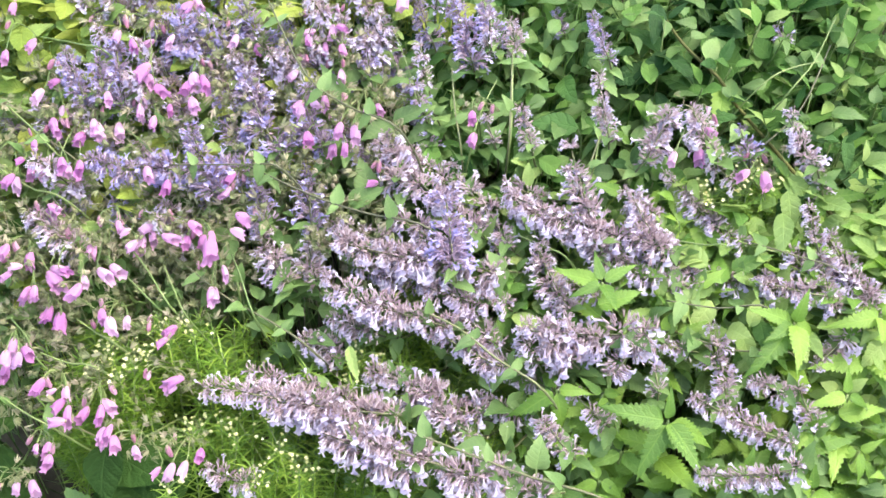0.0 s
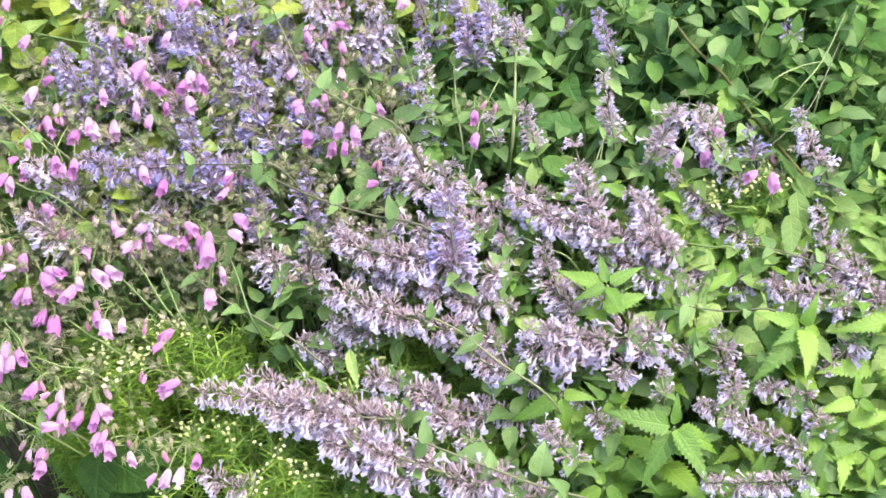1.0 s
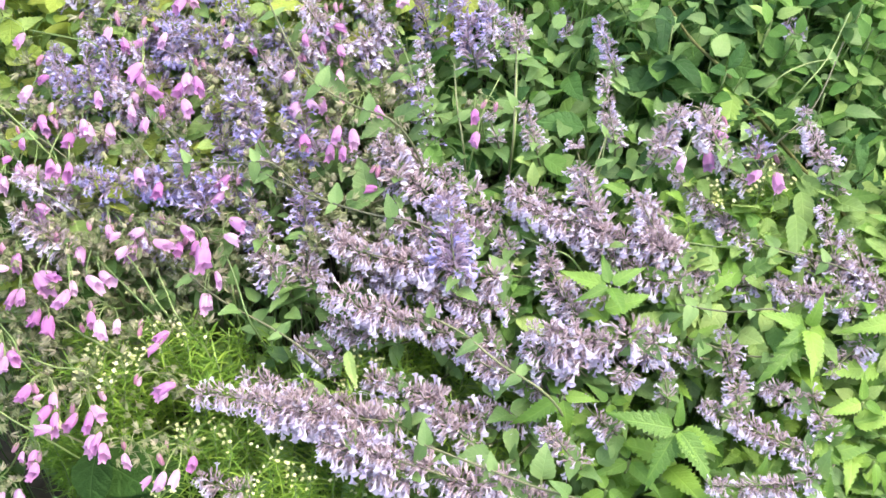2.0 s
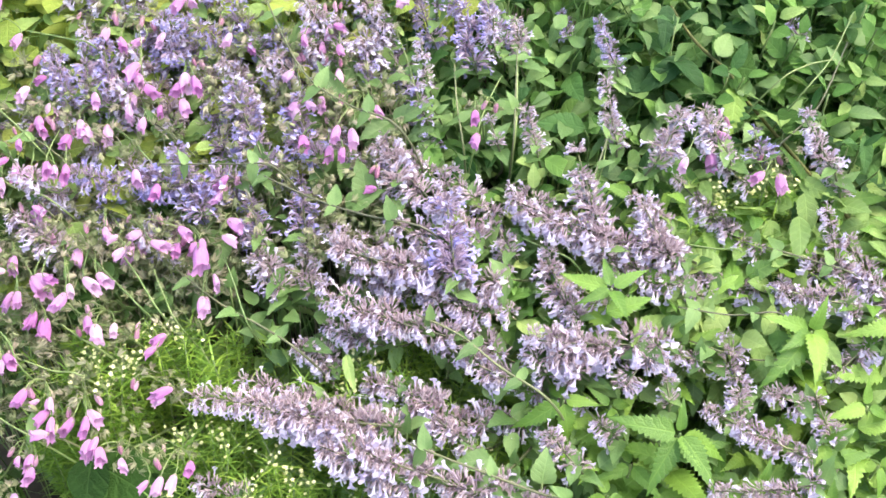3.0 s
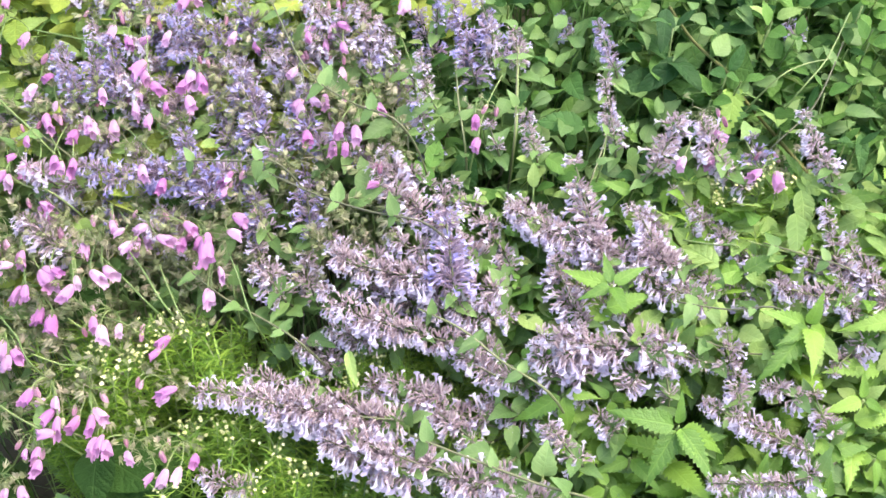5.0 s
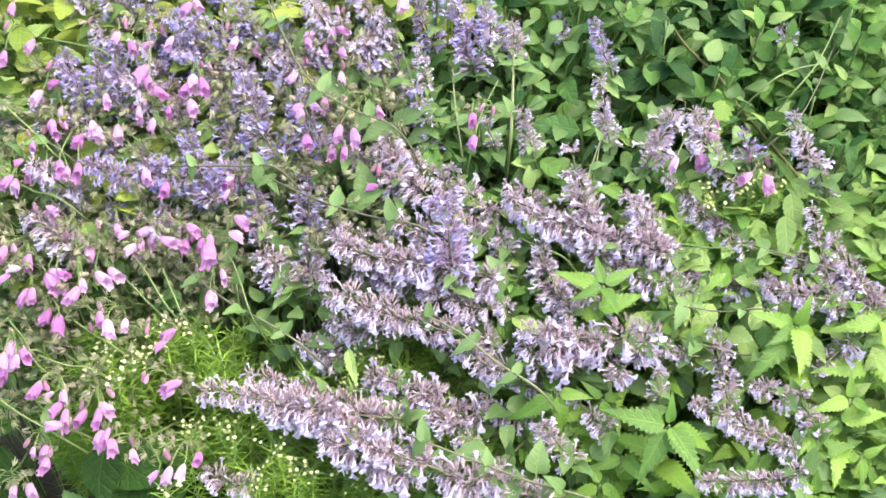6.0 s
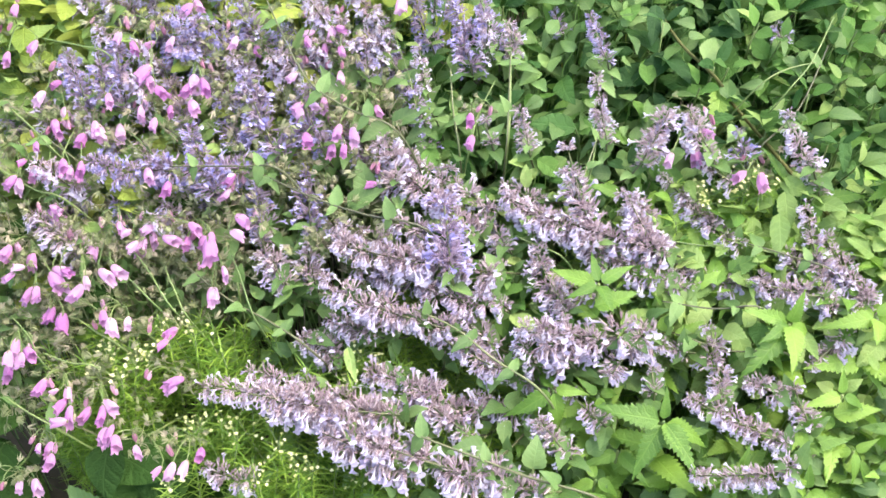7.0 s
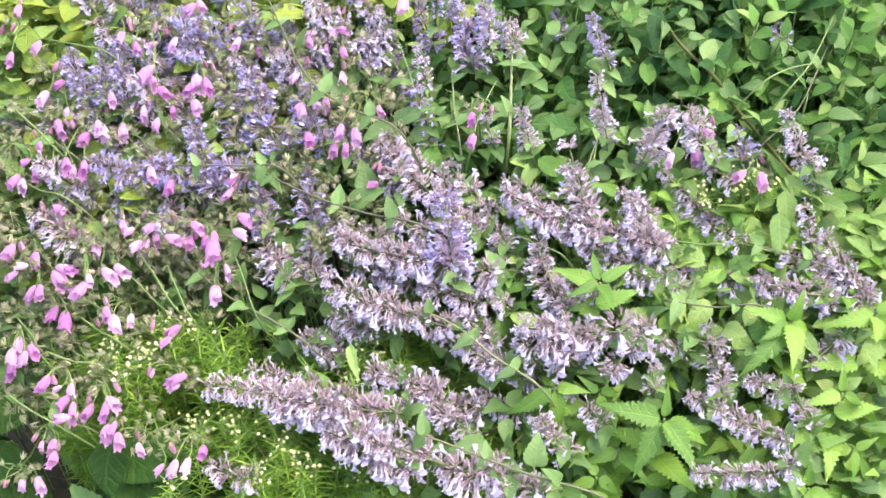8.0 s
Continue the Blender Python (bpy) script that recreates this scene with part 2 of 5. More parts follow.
def corolla_into(bm, at, d, down, size, r):
    """A thin curved trumpet that opens into two lips, the lower one three-lobed with a notched middle."""
    x = (down - d * down.dot(d))
    x = x.normalized() if x.length > 1e-3 else d.orthogonal().normalized()
    y = d.cross(x)
    rings = []
    for f, rad, sag in ((0.0, 0.07, 0.0), (0.6, 0.1, 0.02), (1.0, 0.2, 0.1)):
        c = at + d * f * size + x * sag * size
        rings.append([bm.verts.new(c + (x * math.cos(k * 1.0472) + y * math.sin(k * 1.0472)) * rad * size) for k in range(6)])
    for u, v in zip(rings, rings[1:]):
        for k in range(6):
            bm.faces.new((u[k], u[(k + 1) % 6], v[(k + 1) % 6], v[k]))
    mouth = rings[-1]
    tip = at + d * size * 1.02 + x * 0.12 * size
    # lower lip
    low = []
    for side, out, ahead in ((-0.4, 0.16, 0.1), (-0.36, 0.36, 0.26), (-0.19, 0.36, 0.3), (0.0, 0.44, 0.34), (0.19, 0.36, 0.3), (0.36, 0.36, 0.26), (0.4, 0.16, 0.1)):
        k = r.uniform(0.85, 1.15)
        low.append(bm.verts.new(tip + y * size * side * k + x * size * out + d * size * ahead * k))
    bm.faces.new((mouth[5], mouth[0], low[1], low[0]))
    bm.faces.new((mouth[0], low[2], low[1]))
    bm.faces.new((mouth[0], low[3], low[2]))
    bm.faces.new((mouth[0], low[4], low[3]))
    bm.faces.new((mouth[0], low[5], low[4]))
    bm.faces.new((mouth[0], mouth[1], low[6], low[5]))
    # upper lip, two lobes
    top = [bm.verts.new(tip - x * size * (0.3 + 0.06 * abs(q)) + y * size * 0.24 * q + d * size * (0.3 - 0.1 * abs(q))) for q in (-1, -0.25, 0.25, 1)]
    bm.faces.new((mouth[2], mouth[3], top[2], top[3]))
    bm.faces.new((mouth[3], mouth[4], top[0], top[1]))
    bm.faces.new((mouth[3], top[1], top[2]))


def whorl_model(calyx, count, seed, share):
    """A ring of calyces round a stem that runs along z, and the poses of its blossoms; x is the side that hangs down."""
    r = random.Random(seed)
    bm = bmesh.new()
    poses = []
    for k in range(count):
        ang = r.uniform(0, 2 * math.pi)
        lean = radians(r.uniform(38, 112))
        d = Vector((math.cos(ang) * math.sin(lean), math.sin(ang) * math.sin(lean), math.cos(lean)))
        at = d * r.uniform(0.003, 0.015) + Vector((0, 0, r.uniform(-0.007, 0.007)))
        size = r.uniform(0.0062, 0.0092)
        calyx_into(bm, at, d, size, r)
        if r.random() < share * (1.5 if d.x > 0.0 else 0.35):
            hang = (d + Vector((0.8 if d.x > 0 else 0.35, r.uniform(-0.25, 0.25), -0.15))).normalized()
            poses.append(along_z(at + d * size * 0.55, hang, Vector((1, 0, -0.5)), r.uniform(0.0085, 0.0115)))
    return finish(bm, "calyces", calyx), poses


def blossom_mesh(mat, seed):
    bm = bmesh.new()
    corolla_into(bm, Vector(), Vector((0, 0, 1)), Vector((1, 0, 0)), 1.0, random.Random(seed))
    return finish(bm, "blossom", mat)


def joined_blossoms(mat, poses, seed):
    r = random.Random(seed)
    bm = bmesh.new()
    for m in poses:
        q = m.to_3x3()
        corolla_into(bm, m.translation, q.col[2].normalized(), q.col[0].normalized(), q.col[2].length, r)
    return finish(bm, "blossoms", mat)


PALE_BLOSSOMS = [blossom_mesh(PALE_COROLLA, 90 + k) for k in range(5)]
BLUE_BLOSSOMS = [blossom_mesh(BLUE_COROLLA, 95 + k) for k in range(5)]
MAUVE_WHORLS = [(c, p, joined_blossoms(PALE_COROLLA, p, 140 + k)) for k in range(7) for c, p in [whorl_model(MAUVE_CALYX, 46, 100 + k, 0.34)]]
BLUE_WHORLS = [(c, p, joined_blossoms(BLUE_COROLLA, p, 150 + k)) for k in range(7) for c, p in [whorl_model(BLUE_CALYX, 42, 120 + k, 0.42)]]
SWAY = []


def blow(plant, top, amount, r):
    """Notes how far and which way the wind moves a plant; the gusts reach the back, the left and the middle at their own times, and the rim hardly at all."""
    where = "back" if top[0] > 0.12 and top[1] > 1.02 else "left" if top[0] < -0.08 and top[1] > 0.93 else "middle"
    x, y = top[0], top[1]
    if y < 0.8:
        amount *= 0.15
    elif x > 0.36:
        amount *= 0.25
    elif x < -0.44:
        amount *= 0.3
    side = 4.0 if x > 0.08 and y < 0.9 else -1.2
    SWAY.append((plant, where, amount * r.uniform(0.8, 1.2), r.uniform(0, 6.28), side))


def ground_height(x, y):
    """The bank: it rises away from the path and flattens out behind."""
    k = min(max(y, 0.1), 1.5)
    return 0.592 + 0.72 * (k - 0.92) - 0.34 + (0.02 * noise.noise(Vector((x * 4, y * 4, 0))) if abs(x) < 4 and abs(y) < 5 else 0)


def canopy(y):
    return 0.592 + 0.72 * (min(y, 1.5) - 0.92)


def lay_ground():
    near = [-1.5 + 0.06 * i for i in range(51)]
    far = [2, 3, 5, 9, 18, 40, 90, 200, 400]
    xs = [-v for v in reversed(far)] + near + far
    ys = [-v for v in reversed(far)] + [v + 0.9 for v in near] + [v + 1 for v in far]
    bm = bmesh.new()
    grid = [[bm.verts.new((x, y, ground_height(x, y))) for x in xs] for y in ys]
    for u, v in zip(grid, grid[1:]):
        for k in range(len(xs) - 1):
            bm.faces.new((u[k], u[k + 1], v[k + 1], v[k]))
    tagged(new("ground", finish(bm, "ground", SOIL)), "dark crumbly soil of a sloping flower bed", "ground", kind="structure")


lay_ground()


# ---- undergrowth ----
# dark hollows in the planting: place and radius
HOLLOWS = ((-0.05, 0.84, 0.045), (0.45, 1.04, 0.050), (-0.49, 1.00, 0.050), (-0.43, 0.77, 0.060), (0.05, 1.05, 0.030), (0.46, 1.01, 0.040), (0.02, 0.85, 0.040), (0.12, 0.735, 0.04), (0.2, 0.72, 0.04), (0.2, 0.78, 0.025))

def undergrowth(name, label, meshes, count, seed, patch, sink, size):
    """Leaves that nobody could count, below the canopy, joined into one mesh. patch: draws a place in the plan."""
    r, rim = random.Random(seed), random.Random(seed + 1)
    co, faces, uvs = [], [], []
    base = 0
    src, slots = [], []
    order = list(dict.fromkeys(q.materials[0] for q in meshes))
    for me in meshes:
        v = np.array([q.co[:] for q in me.vertices])
        f = [tuple(p.vertices) for p in me.polygons]
        u = np.array([d.uv[:] for d in me.uv_layers[0].data]) if me.uv_layers else np.zeros((len(me.loops), 2))
        src.append((v, f, u, order.index(me.materials[0])))
    for k in range(count):
        x, y = patch(r)
        if abs(x) > 0.64 or y > 1.42 or y < 0.6:  # the clump thins out unevenly at its rim
            x, y = x + rim.gauss(0, 0.18), y + rim.gauss(0, 0.18)
            if abs(x) < 0.6 and 0.62 < y < 1.2:
                continue
        if any((x - a) ** 2 + (y - b) ** 2 < c * c for a, b, c in HOLLOWS):
            continue
        z = canopy(y) - r.uniform(*sink)
        a = r.uniform(0, 6.283)
        along = Vector((math.cos(a), math.sin(a), r.uniform(-0.7, 0.8)))
        s = r.uniform(*size)
        m = np.array(basis((x, y, z), along, Vector((r.uniform(-0.9, 0.9), r.uniform(-1.2, 0.5), 1)), s, s * r.uniform(0.85, 1.15)))
        v, f, u, slot = r.choice(src)
        slots += [slot] * (len(f) + 1)
        co.append(v @ m[:3, :3].T + m[:3, 3])
        faces += [tuple(i + base for i in q) for q in f]
        uvs.append(u)
        base += len(v)
        slots.append(slot)
        fx, fy = x + rim.uniform(-0.05, 0.05), y + rim.uniform(0.02, 0.1)
        mid, low = Vector((x * 0.6 + fx * 0.4, y * 0.6 + fy * 0.4, z - 0.03)), ground_height(fx, fy)
        co.append(np.array([(x - 0.0006, y, z), (x + 0.0006, y, z), (mid.x + 0.0008, mid.y, mid.z), (mid.x - 0.0008, mid.y, mid.z), (fx + 0.001, fy, low), (fx - 0.001, fy, low)]))
        faces += [(base, base + 1, base + 2, base + 3), (base + 3, base + 2, base + 4, base + 5)]
        uvs.append(np.zeros((8, 2)))
        base += 6
    me = bpy.data.meshes.new(name)
    me.from_pydata(np.concatenate(co).tolist(), [], faces)
    me.uv_layers.new(name="UVMap").data.foreach_set("uv", np.concatenate(uvs).ravel())
    for q in order:
        me.materials.append(q)
    me.polygons.foreach_set("material_index", slots)
    me.polygons.foreach_set("use_smooth", [True] * len(me.polygons))
    tagged(new(name, me), label, "undergrowth", kind="stuff")


# ---- catmint ----
def catmint(base, tip, width, blue=0, sway=1.0, near=False, leaves=3):
    """A flowering sprig: its flower spike runs from base to tip; the stem comes up from the ground below and behind."""
    r = random.Random(int(base[0] * 9173 + base[1] * 3571 + tip[0] * 7919))
    p0, p1 = Vector(base), Vector(tip)
    axis = p1 - p0
    run = axis.length
    d = axis.normalized()
    rx = p0.x - d.x * 0.1 + r.uniform(-0.03, 0.03)
    ry = p0.y + 0.2 + r.uniform(-0.03, 0.03)
    root = Vector((rx, ry, min(ground_height(rx, ry), p0.z - 0.15)))
    words = "violet-blue" if blue else "pale lilac and mauve"
    lie = "upright" if d.z > 0.6 else "leaning"
    plant = thing("catmint_sprig", root, f"{lie} catmint sprig with {words} flower whorls", "catmint", "catmint sprigs")
    bend = min(0.12, (p0 - root).length * 0.4)
    curve = bezier(root, root + Vector((0, -0.03, bend)), p0 - d * bend * 0.6 + Vector((0, 0.04, -0.03)), p0, 12)
    droop = Vector((0, 0, -0.06 * run))
    spike = [p0 + axis * t + droop * (4 * t * (t - 1)) * -0.5 for t in (0.0, 0.25, 0.5, 0.75, 1.0)]
    bm = bmesh.new()
    tube(bm, [p - root for p in curve + spike[1:]], 0.0022, 0.0009)
    piece("stem", finish(bm, "stem", CATMINT_STEM), plant, Matrix())
    for k in range(leaves):
        i = 12 - k
        at, along = curve[i] - root, (curve[i] - curve[i - 1]).normalized()
        turn = r.uniform(0, math.pi)
        side = Matrix.Rotation(turn, 3, along) @ along.orthogonal().normalized()
        for s in (1, -1):
            out = side * s + along * r.uniform(0.3, 0.7)
            size = r.uniform(0.02, 0.036) * (1 - 0.06 * (2 - k))
            piece("leaf", r.choice(CATMINT_LEAVES), plant, basis(at, out, UP + along * 0.6, size))
    set_of = BLUE_WHORLS if blue else MAUVE_WHORLS
    t = 0.0
    step = max(0.013, width * 0.3)
    n = max(2, int(run / step) + 1)
    singles = BLUE_BLOSSOMS if blue else PALE_BLOSSOMS
    for k in range(n):
        t = min(1, max(0, (k + r.uniform(-0.25, 0.25)) / (n - 1)))
        aside = Vector((r.uniform(-1, 1), r.uniform(-1, 1), r.uniform(-1, 1))) * width * 0.13
        at = p0 + axis * t + droop * (4 * t * (t - 1)) * -0.5 - root + aside
        grow = (0.35 + 0.65 * width / 0.052) * (1.0 - 0.35 * max(0, t - 0.55) / 0.45) * r.uniform(0.75, 1.15)
        cal, poses, joined = r.choice(set_of)
        m = along_z(at, d + Vector((r.uniform(-0.3, 0.3), r.uniform(-0.3, 0.3), r.uniform(-0.2, 0.2))), Vector((r.uniform(-0.4, 0.4), -0.5, -1)), grow)
        wh = tagged(piece("whorl", cal, plant, m), kind="stuff")
        if near:
            for q in poses:
                piece("blossom", r.choice(singles), wh, q)
        else:
            tagged(piece("blossoms", joined, wh, Matrix()), kind="stuff")
    blow(plant, p0, sway, r)


# ---- pink bellflowers ----
def bell_mesh(seed, bud=False):
    """A hanging, bellied flower with five pleats and a crumpled mouth, its lower lip longer; a bud is slim and closed."""
    r = random.Random(seed)
    bm = bmesh.new()
    rings = []
    flat, bow = r.uniform(0.82, 1.18), r.uniform(-0.15, 0.15)
    n = 25
    wide = ((0, 0.1), (0.04, 0.16), (0.18, 0.23), (0.42, 0.29), (0.68, 0.31), (0.86, 0.28), (0.97, 0.29), (1.06, 0.33))
    shut = ((0, 0.08), (0.06, 0.15), (0.25, 0.2), (0.5, 0.22), (0.75, 0.2), (0.95, 0.12), (1.0, 0.05))
    for t, rad in shut if bud else wide:
        ring = []
        for k in range(n):
            a = k * 2 * math.pi / n
            lobe = 2 * abs(math.cos(2.5 * a)) - 1
            pleat = 0.03 + 0.13 * t * t
            rr = rad * (1 + pleat * lobe)
            y = t + 0.012 * math.sin(3 * a + seed)
            dent = 0.03 * math.sin(2 * a + 5 * t + seed)
            if t > 0.8 and not bud:
                y += (0.07 * lobe - 0.12 * math.sin(a)) * (t - 0.7) / 0.3
            if t > 0.95 and not bud:
                rr, y = rr * r.uniform(0.74, 1.16), y + r.uniform(-0.07, 0.05)
            ring.append(bm.verts.new((math.cos(a) * rr * flat + bow * t * t + dent, y, math.sin(a) * rr / flat - 0.1 * t * t)))
        rings.append(ring)
    for u, v in zip(rings, rings[1:]):
        for k in range(n):
            bm.faces.new((u[k], u[(k + 1) % n], v[(k + 1) % n], v[k]))
    bm.faces.new(rings[0])
    return finish(bm, "bell", BUD if bud else BELL)


def sepals_into(bm, at, d, size, r, count=7):
    """Narrow hairy sepals that flare out round d."""
    x = d.orthogonal().normalized()
    y = d.cross(x)
    cup = bm.verts.new(at - d * size * 0.06)
    for k in range(count):
        a = k * 2 * math.pi / count + r.uniform(-0.3, 0.3)
        o = x * math.cos(a) + y * math.sin(a)
        w = d.cross(o) * size * 0.1
        root = at + o * size * 0.1
        mid = at + o * size * r.uniform(0.25, 0.4) + d * size * r.uniform(0.3, 0.5)
        end = at + o * size * r.uniform(0.3, 0.65) + d * size * r.uniform(0.6, 1.0)
        v = [bm.verts.new(p) for p in (root - w, root + w, mid + w, mid - w, end)]
        bm.faces.new(v[:4])
        bm.faces.new((v[3], v[2], v[4]))
        bm.faces.new((v[1], v[0], cup))


def sepal_mesh(seed, clusters=1, spread=0.0):
    r = random.Random(seed)
    bm = bmesh.new()
    for k in range(clusters):
        at = Vector((r.uniform(-1, 1), r.uniform(-1, 1), r.uniform(-1, 1))) * spread
        d = Vector((r.uniform(-0.6, 0.6), 1 if clusters == 1 else r.uniform(-0.8, 1), r.uniform(-0.6, 0.6))) if clusters > 1 else Vector((0, 1, 0))
        if clusters > 1:
            tube(bm, [Vector((0, -spread * 0.8, 0)), at * 0.5 + Vector((0, 0, 0.1)) * spread, at], 0.03, 0.02, 4)
        sepals_into(bm, at, d.normalized(), 0.8 if clusters > 1 else 0.5, r, 8)
    return finish(bm, "calyx", HAIRY)


BELLS = [bell_mesh(200 + k) for k in range(10)]
BUDS = [bell_mesh(212 + k, True) for k in range(3)]
CALYCES = [sepal_mesh(220 + k) for k in range(4)]
TUFTS = [sepal_mesh(240 + k, 5, 1.3) for k in range(5)]


def bellflower(root, tip, *bells):
    """A stalk of drooping pink bells; each bell: where it hangs, where it points, its length."""
    r = random.Random(int(tip[0] * 9001 + tip[1] * 4001 + 77))
    root, tip = Vector(root), Vector(tip)
    root.z = ground_height(root.x, root.y)
    plant = thing("bellflower_stalk", root, "hairy stalk of drooping pink bell flowers with brownish calyces", "bellflower", "pink bellflowers")
    curve = bezier(root, root + Vector((0, -0.02, 0.1)), tip + Vector((r.uniform(-0.04, 0.04), 0.06, -0.05)), tip, 9)
    bm = bmesh.new()
    tube(bm, [p - root for p in curve], 0.0018, 0.001)
    piece("stem", finish(bm, "stem", STEM), plant, Matrix())
    bells = list(bells)
    if tip.x < -0.2 and tip.y < 1.1:
        at, aim, size = bells[0]
        bells.append((Vector(at) + Vector((r.uniform(-0.03, 0.03), r.uniform(-0.005, 0.02), r.uniform(-0.012, 0.012))), Vector(aim) + Vector((r.uniform(-0.012, 0.012), 0, 0)), 0.027))
    for at, aim, size in bells:
        at, aim = Vector(at), Vector(aim)
        bm = bmesh.new()
        tube(bm, [p - root for p in bezier(tip, tip + Vector((0, 0, 0.012)), at - aim.normalized() * 0.012, at, 5)], 0.0008, 0.0007, 4)
        piece("pedicel", finish(bm, "pedicel", STEM), plant, Matrix())
        roll = Vector((r.uniform(-1, 1), r.uniform(-1, 1), r.uniform(0.2, 1)))
        b = piece("bell", r.choice(BELLS), plant, basis(at - root, aim, roll, size * r.uniform(0.52, 0.72), size * r.uniform(0.52, 0.74)))
        piece("calyx", r.choice(CALYCES), b, pose(0, -0.08, 0) @ Matrix.Scale(1.25, 4))
    for k in range(2):
        q = tip + Vector((r.uniform(-0.025, 0.025), r.uniform(-0.03, 0.0), r.uniform(0.004, 0.016)))
        aim = Vector((r.uniform(-0.6, 0.6), -0.8, r.uniform(-0.9, -0.2)))
        bm = bmesh.new()
        tube(bm, [p - root for p in bezier(tip, tip + Vector((0, 0, 0.01)), q - aim.normalized() * 0.01, q, 4)], 0.0008, 0.0007, 4)
        piece("pedicel", finish(bm, "pedicel", STEM), plant, Matrix())
        b = piece("bud", r.choice(BUDS), plant, basis(q - root, aim, UP, r.uniform(0.009, 0.014)), "closed dull pink bud")
        piece("calyx", r.choice(CALYCES), b, pose(0, -0.08, 0) @ Matrix.Scale(1.25, 4))
    for k in range(3):
        q = tip + Vector((r.uniform(-0.02, 0.02), r.uniform(-0.02, 0.02), r.uniform(-0.012, 0.012)))
        piece("bud_tuft", r.choice(TUFTS), plant, basis(q - root, (r.uniform(-1, 1), r.uniform(-1, 0.5), 0.4), UP, r.uniform(0.009, 0.014)), "tuft of hairy tan-green buds")
    blow(plant, tip, 0.3, r)


# ---- bedstraw ----
def needles_mesh(seed, height):
    r = random.Random(seed)
    bm = bmesh.new()
    lean = Vector((r.uniform(-0.25, 0.25), r.uniform(-0.25, 0.25), 1))
    n = int(height / 0.011)
    for k in range(n):
        at = lean * height * (k + 0.5) / n
        for j in range(7):
            a = j * 0.8976 + r.uniform(-0.3, 0.3)
            o = Vector((math.cos(a), math.sin(a), r.uniform(0.1, 0.7))).normalized()
            ln = r.uniform(0.016, 0.034)
            w = o.cross(UP).normalized() * 0.0008
            mid = at + o * ln * 0.5
            end = at + o * ln + Vector((0, 0, -0.003))
            v = [bm.verts.new(p) for p in (at - w, at + w, mid + w, mid - w, end)]
            bm.faces.new(v[:4])
            bm.faces.new((v[3], v[2], v[4]))
    needles = finish(bm, "needles", NEEDLE)
    bm = bmesh.new()
    tube(bm, [Vector((0, 0.02, -0.2)), Vector(), lean * height * 0.5 + Vector((0.004, 0, 0)), lean * height], 0.0012, 0.0007, 4)
    return needles, finish(bm, "stalk", STEM), lean * height


def star_into(bm, at, up, size, r):
    x = up.orthogonal().normalized()
    y = up.cross(x)
    c = bm.verts.new(at)
    for k in range(5):
        a = k * 1.2566 + r.uniform(-0.2, 0.2)
        o = x * math.cos(a) + y * math.sin(a)
        w = up.cross(o)
        q = [bm.verts.new(at + o * size * 0.6 + w * size * 0.38 + up * size * 0.3), bm.verts.new(at + o * size + up * size * 0.15), bm.verts.new(at + o * size * 0.6 - w * size * 0.38 + up * size * 0.3)]
        bm.faces.new((c, q[0], q[1], q[2]))


def head_mesh(seed):
    r = random.Random(seed)
    a, b = bmesh.new(), bmesh.new()
    for k in range(r.randint(7, 11)):
        o = Vector((r.gauss(0, 0.009), r.gauss(0, 0.009), r.uniform(0.0, 0.016)))
        tube(b, [Vector(), o * 0.5 + Vector((0, 0, 0.004)), o], 0.0005, 0.0004, 3)
        for j in range(1):
            star_into(a, o + Vector((r.uniform(-1, 1), r.uniform(-1, 1), r.uniform(0, 1))) * 0.002, Vector((r.uniform(-0.6, 0.6), r.uniform(-0.9, 0.3), 1)).normalized(), r.uniform(0.0018, 0.0028), r)
    return finish(a, "flower_head", CREAM), finish(b, "twig", STEM)


STRAWS = [needles_mesh(300 + k, 0.10 + 0.012 * k) for k in range(6)]
HEADS = [head_mesh(320 + k) for k in range(6)]


def bedstraw(top, flowers=True, grown=1.0):
    r = random.Random(int(top[0] * 8101 + top[1] * 6101))
    needles, stalk, end = r.choice(STRAWS)
    turn = Matrix.Rotation(r.uniform(0, 6.28), 4, "Z")
    at = Vector(top) - turn @ end * grown
    label = "fine-leaved bedstraw stem with a cream flower head" if flowers else "fine-leaved bright green bedstraw stem"
    foot = Vector((at.x, at.y, ground_height(at.x, at.y)))
    plant = thing("bedstraw_stem", foot, label, "bedstraw", "bedstraw stems")
    m = Matrix.Translation(at - foot) @ turn @ Matrix.Scale(grown, 4)
    st = piece("stalk", stalk, plant, m)
    piece("needles", needles, st, Matrix())
    if flowers:
        f, tw = r.choice(HEADS)
        h = tagged(piece("flower_head", f, plant, Matrix.Translation(Vector(top) - foot)), kind="stuff")
        tagged(piece("twig", tw, h, Matrix()), kind="stuff")


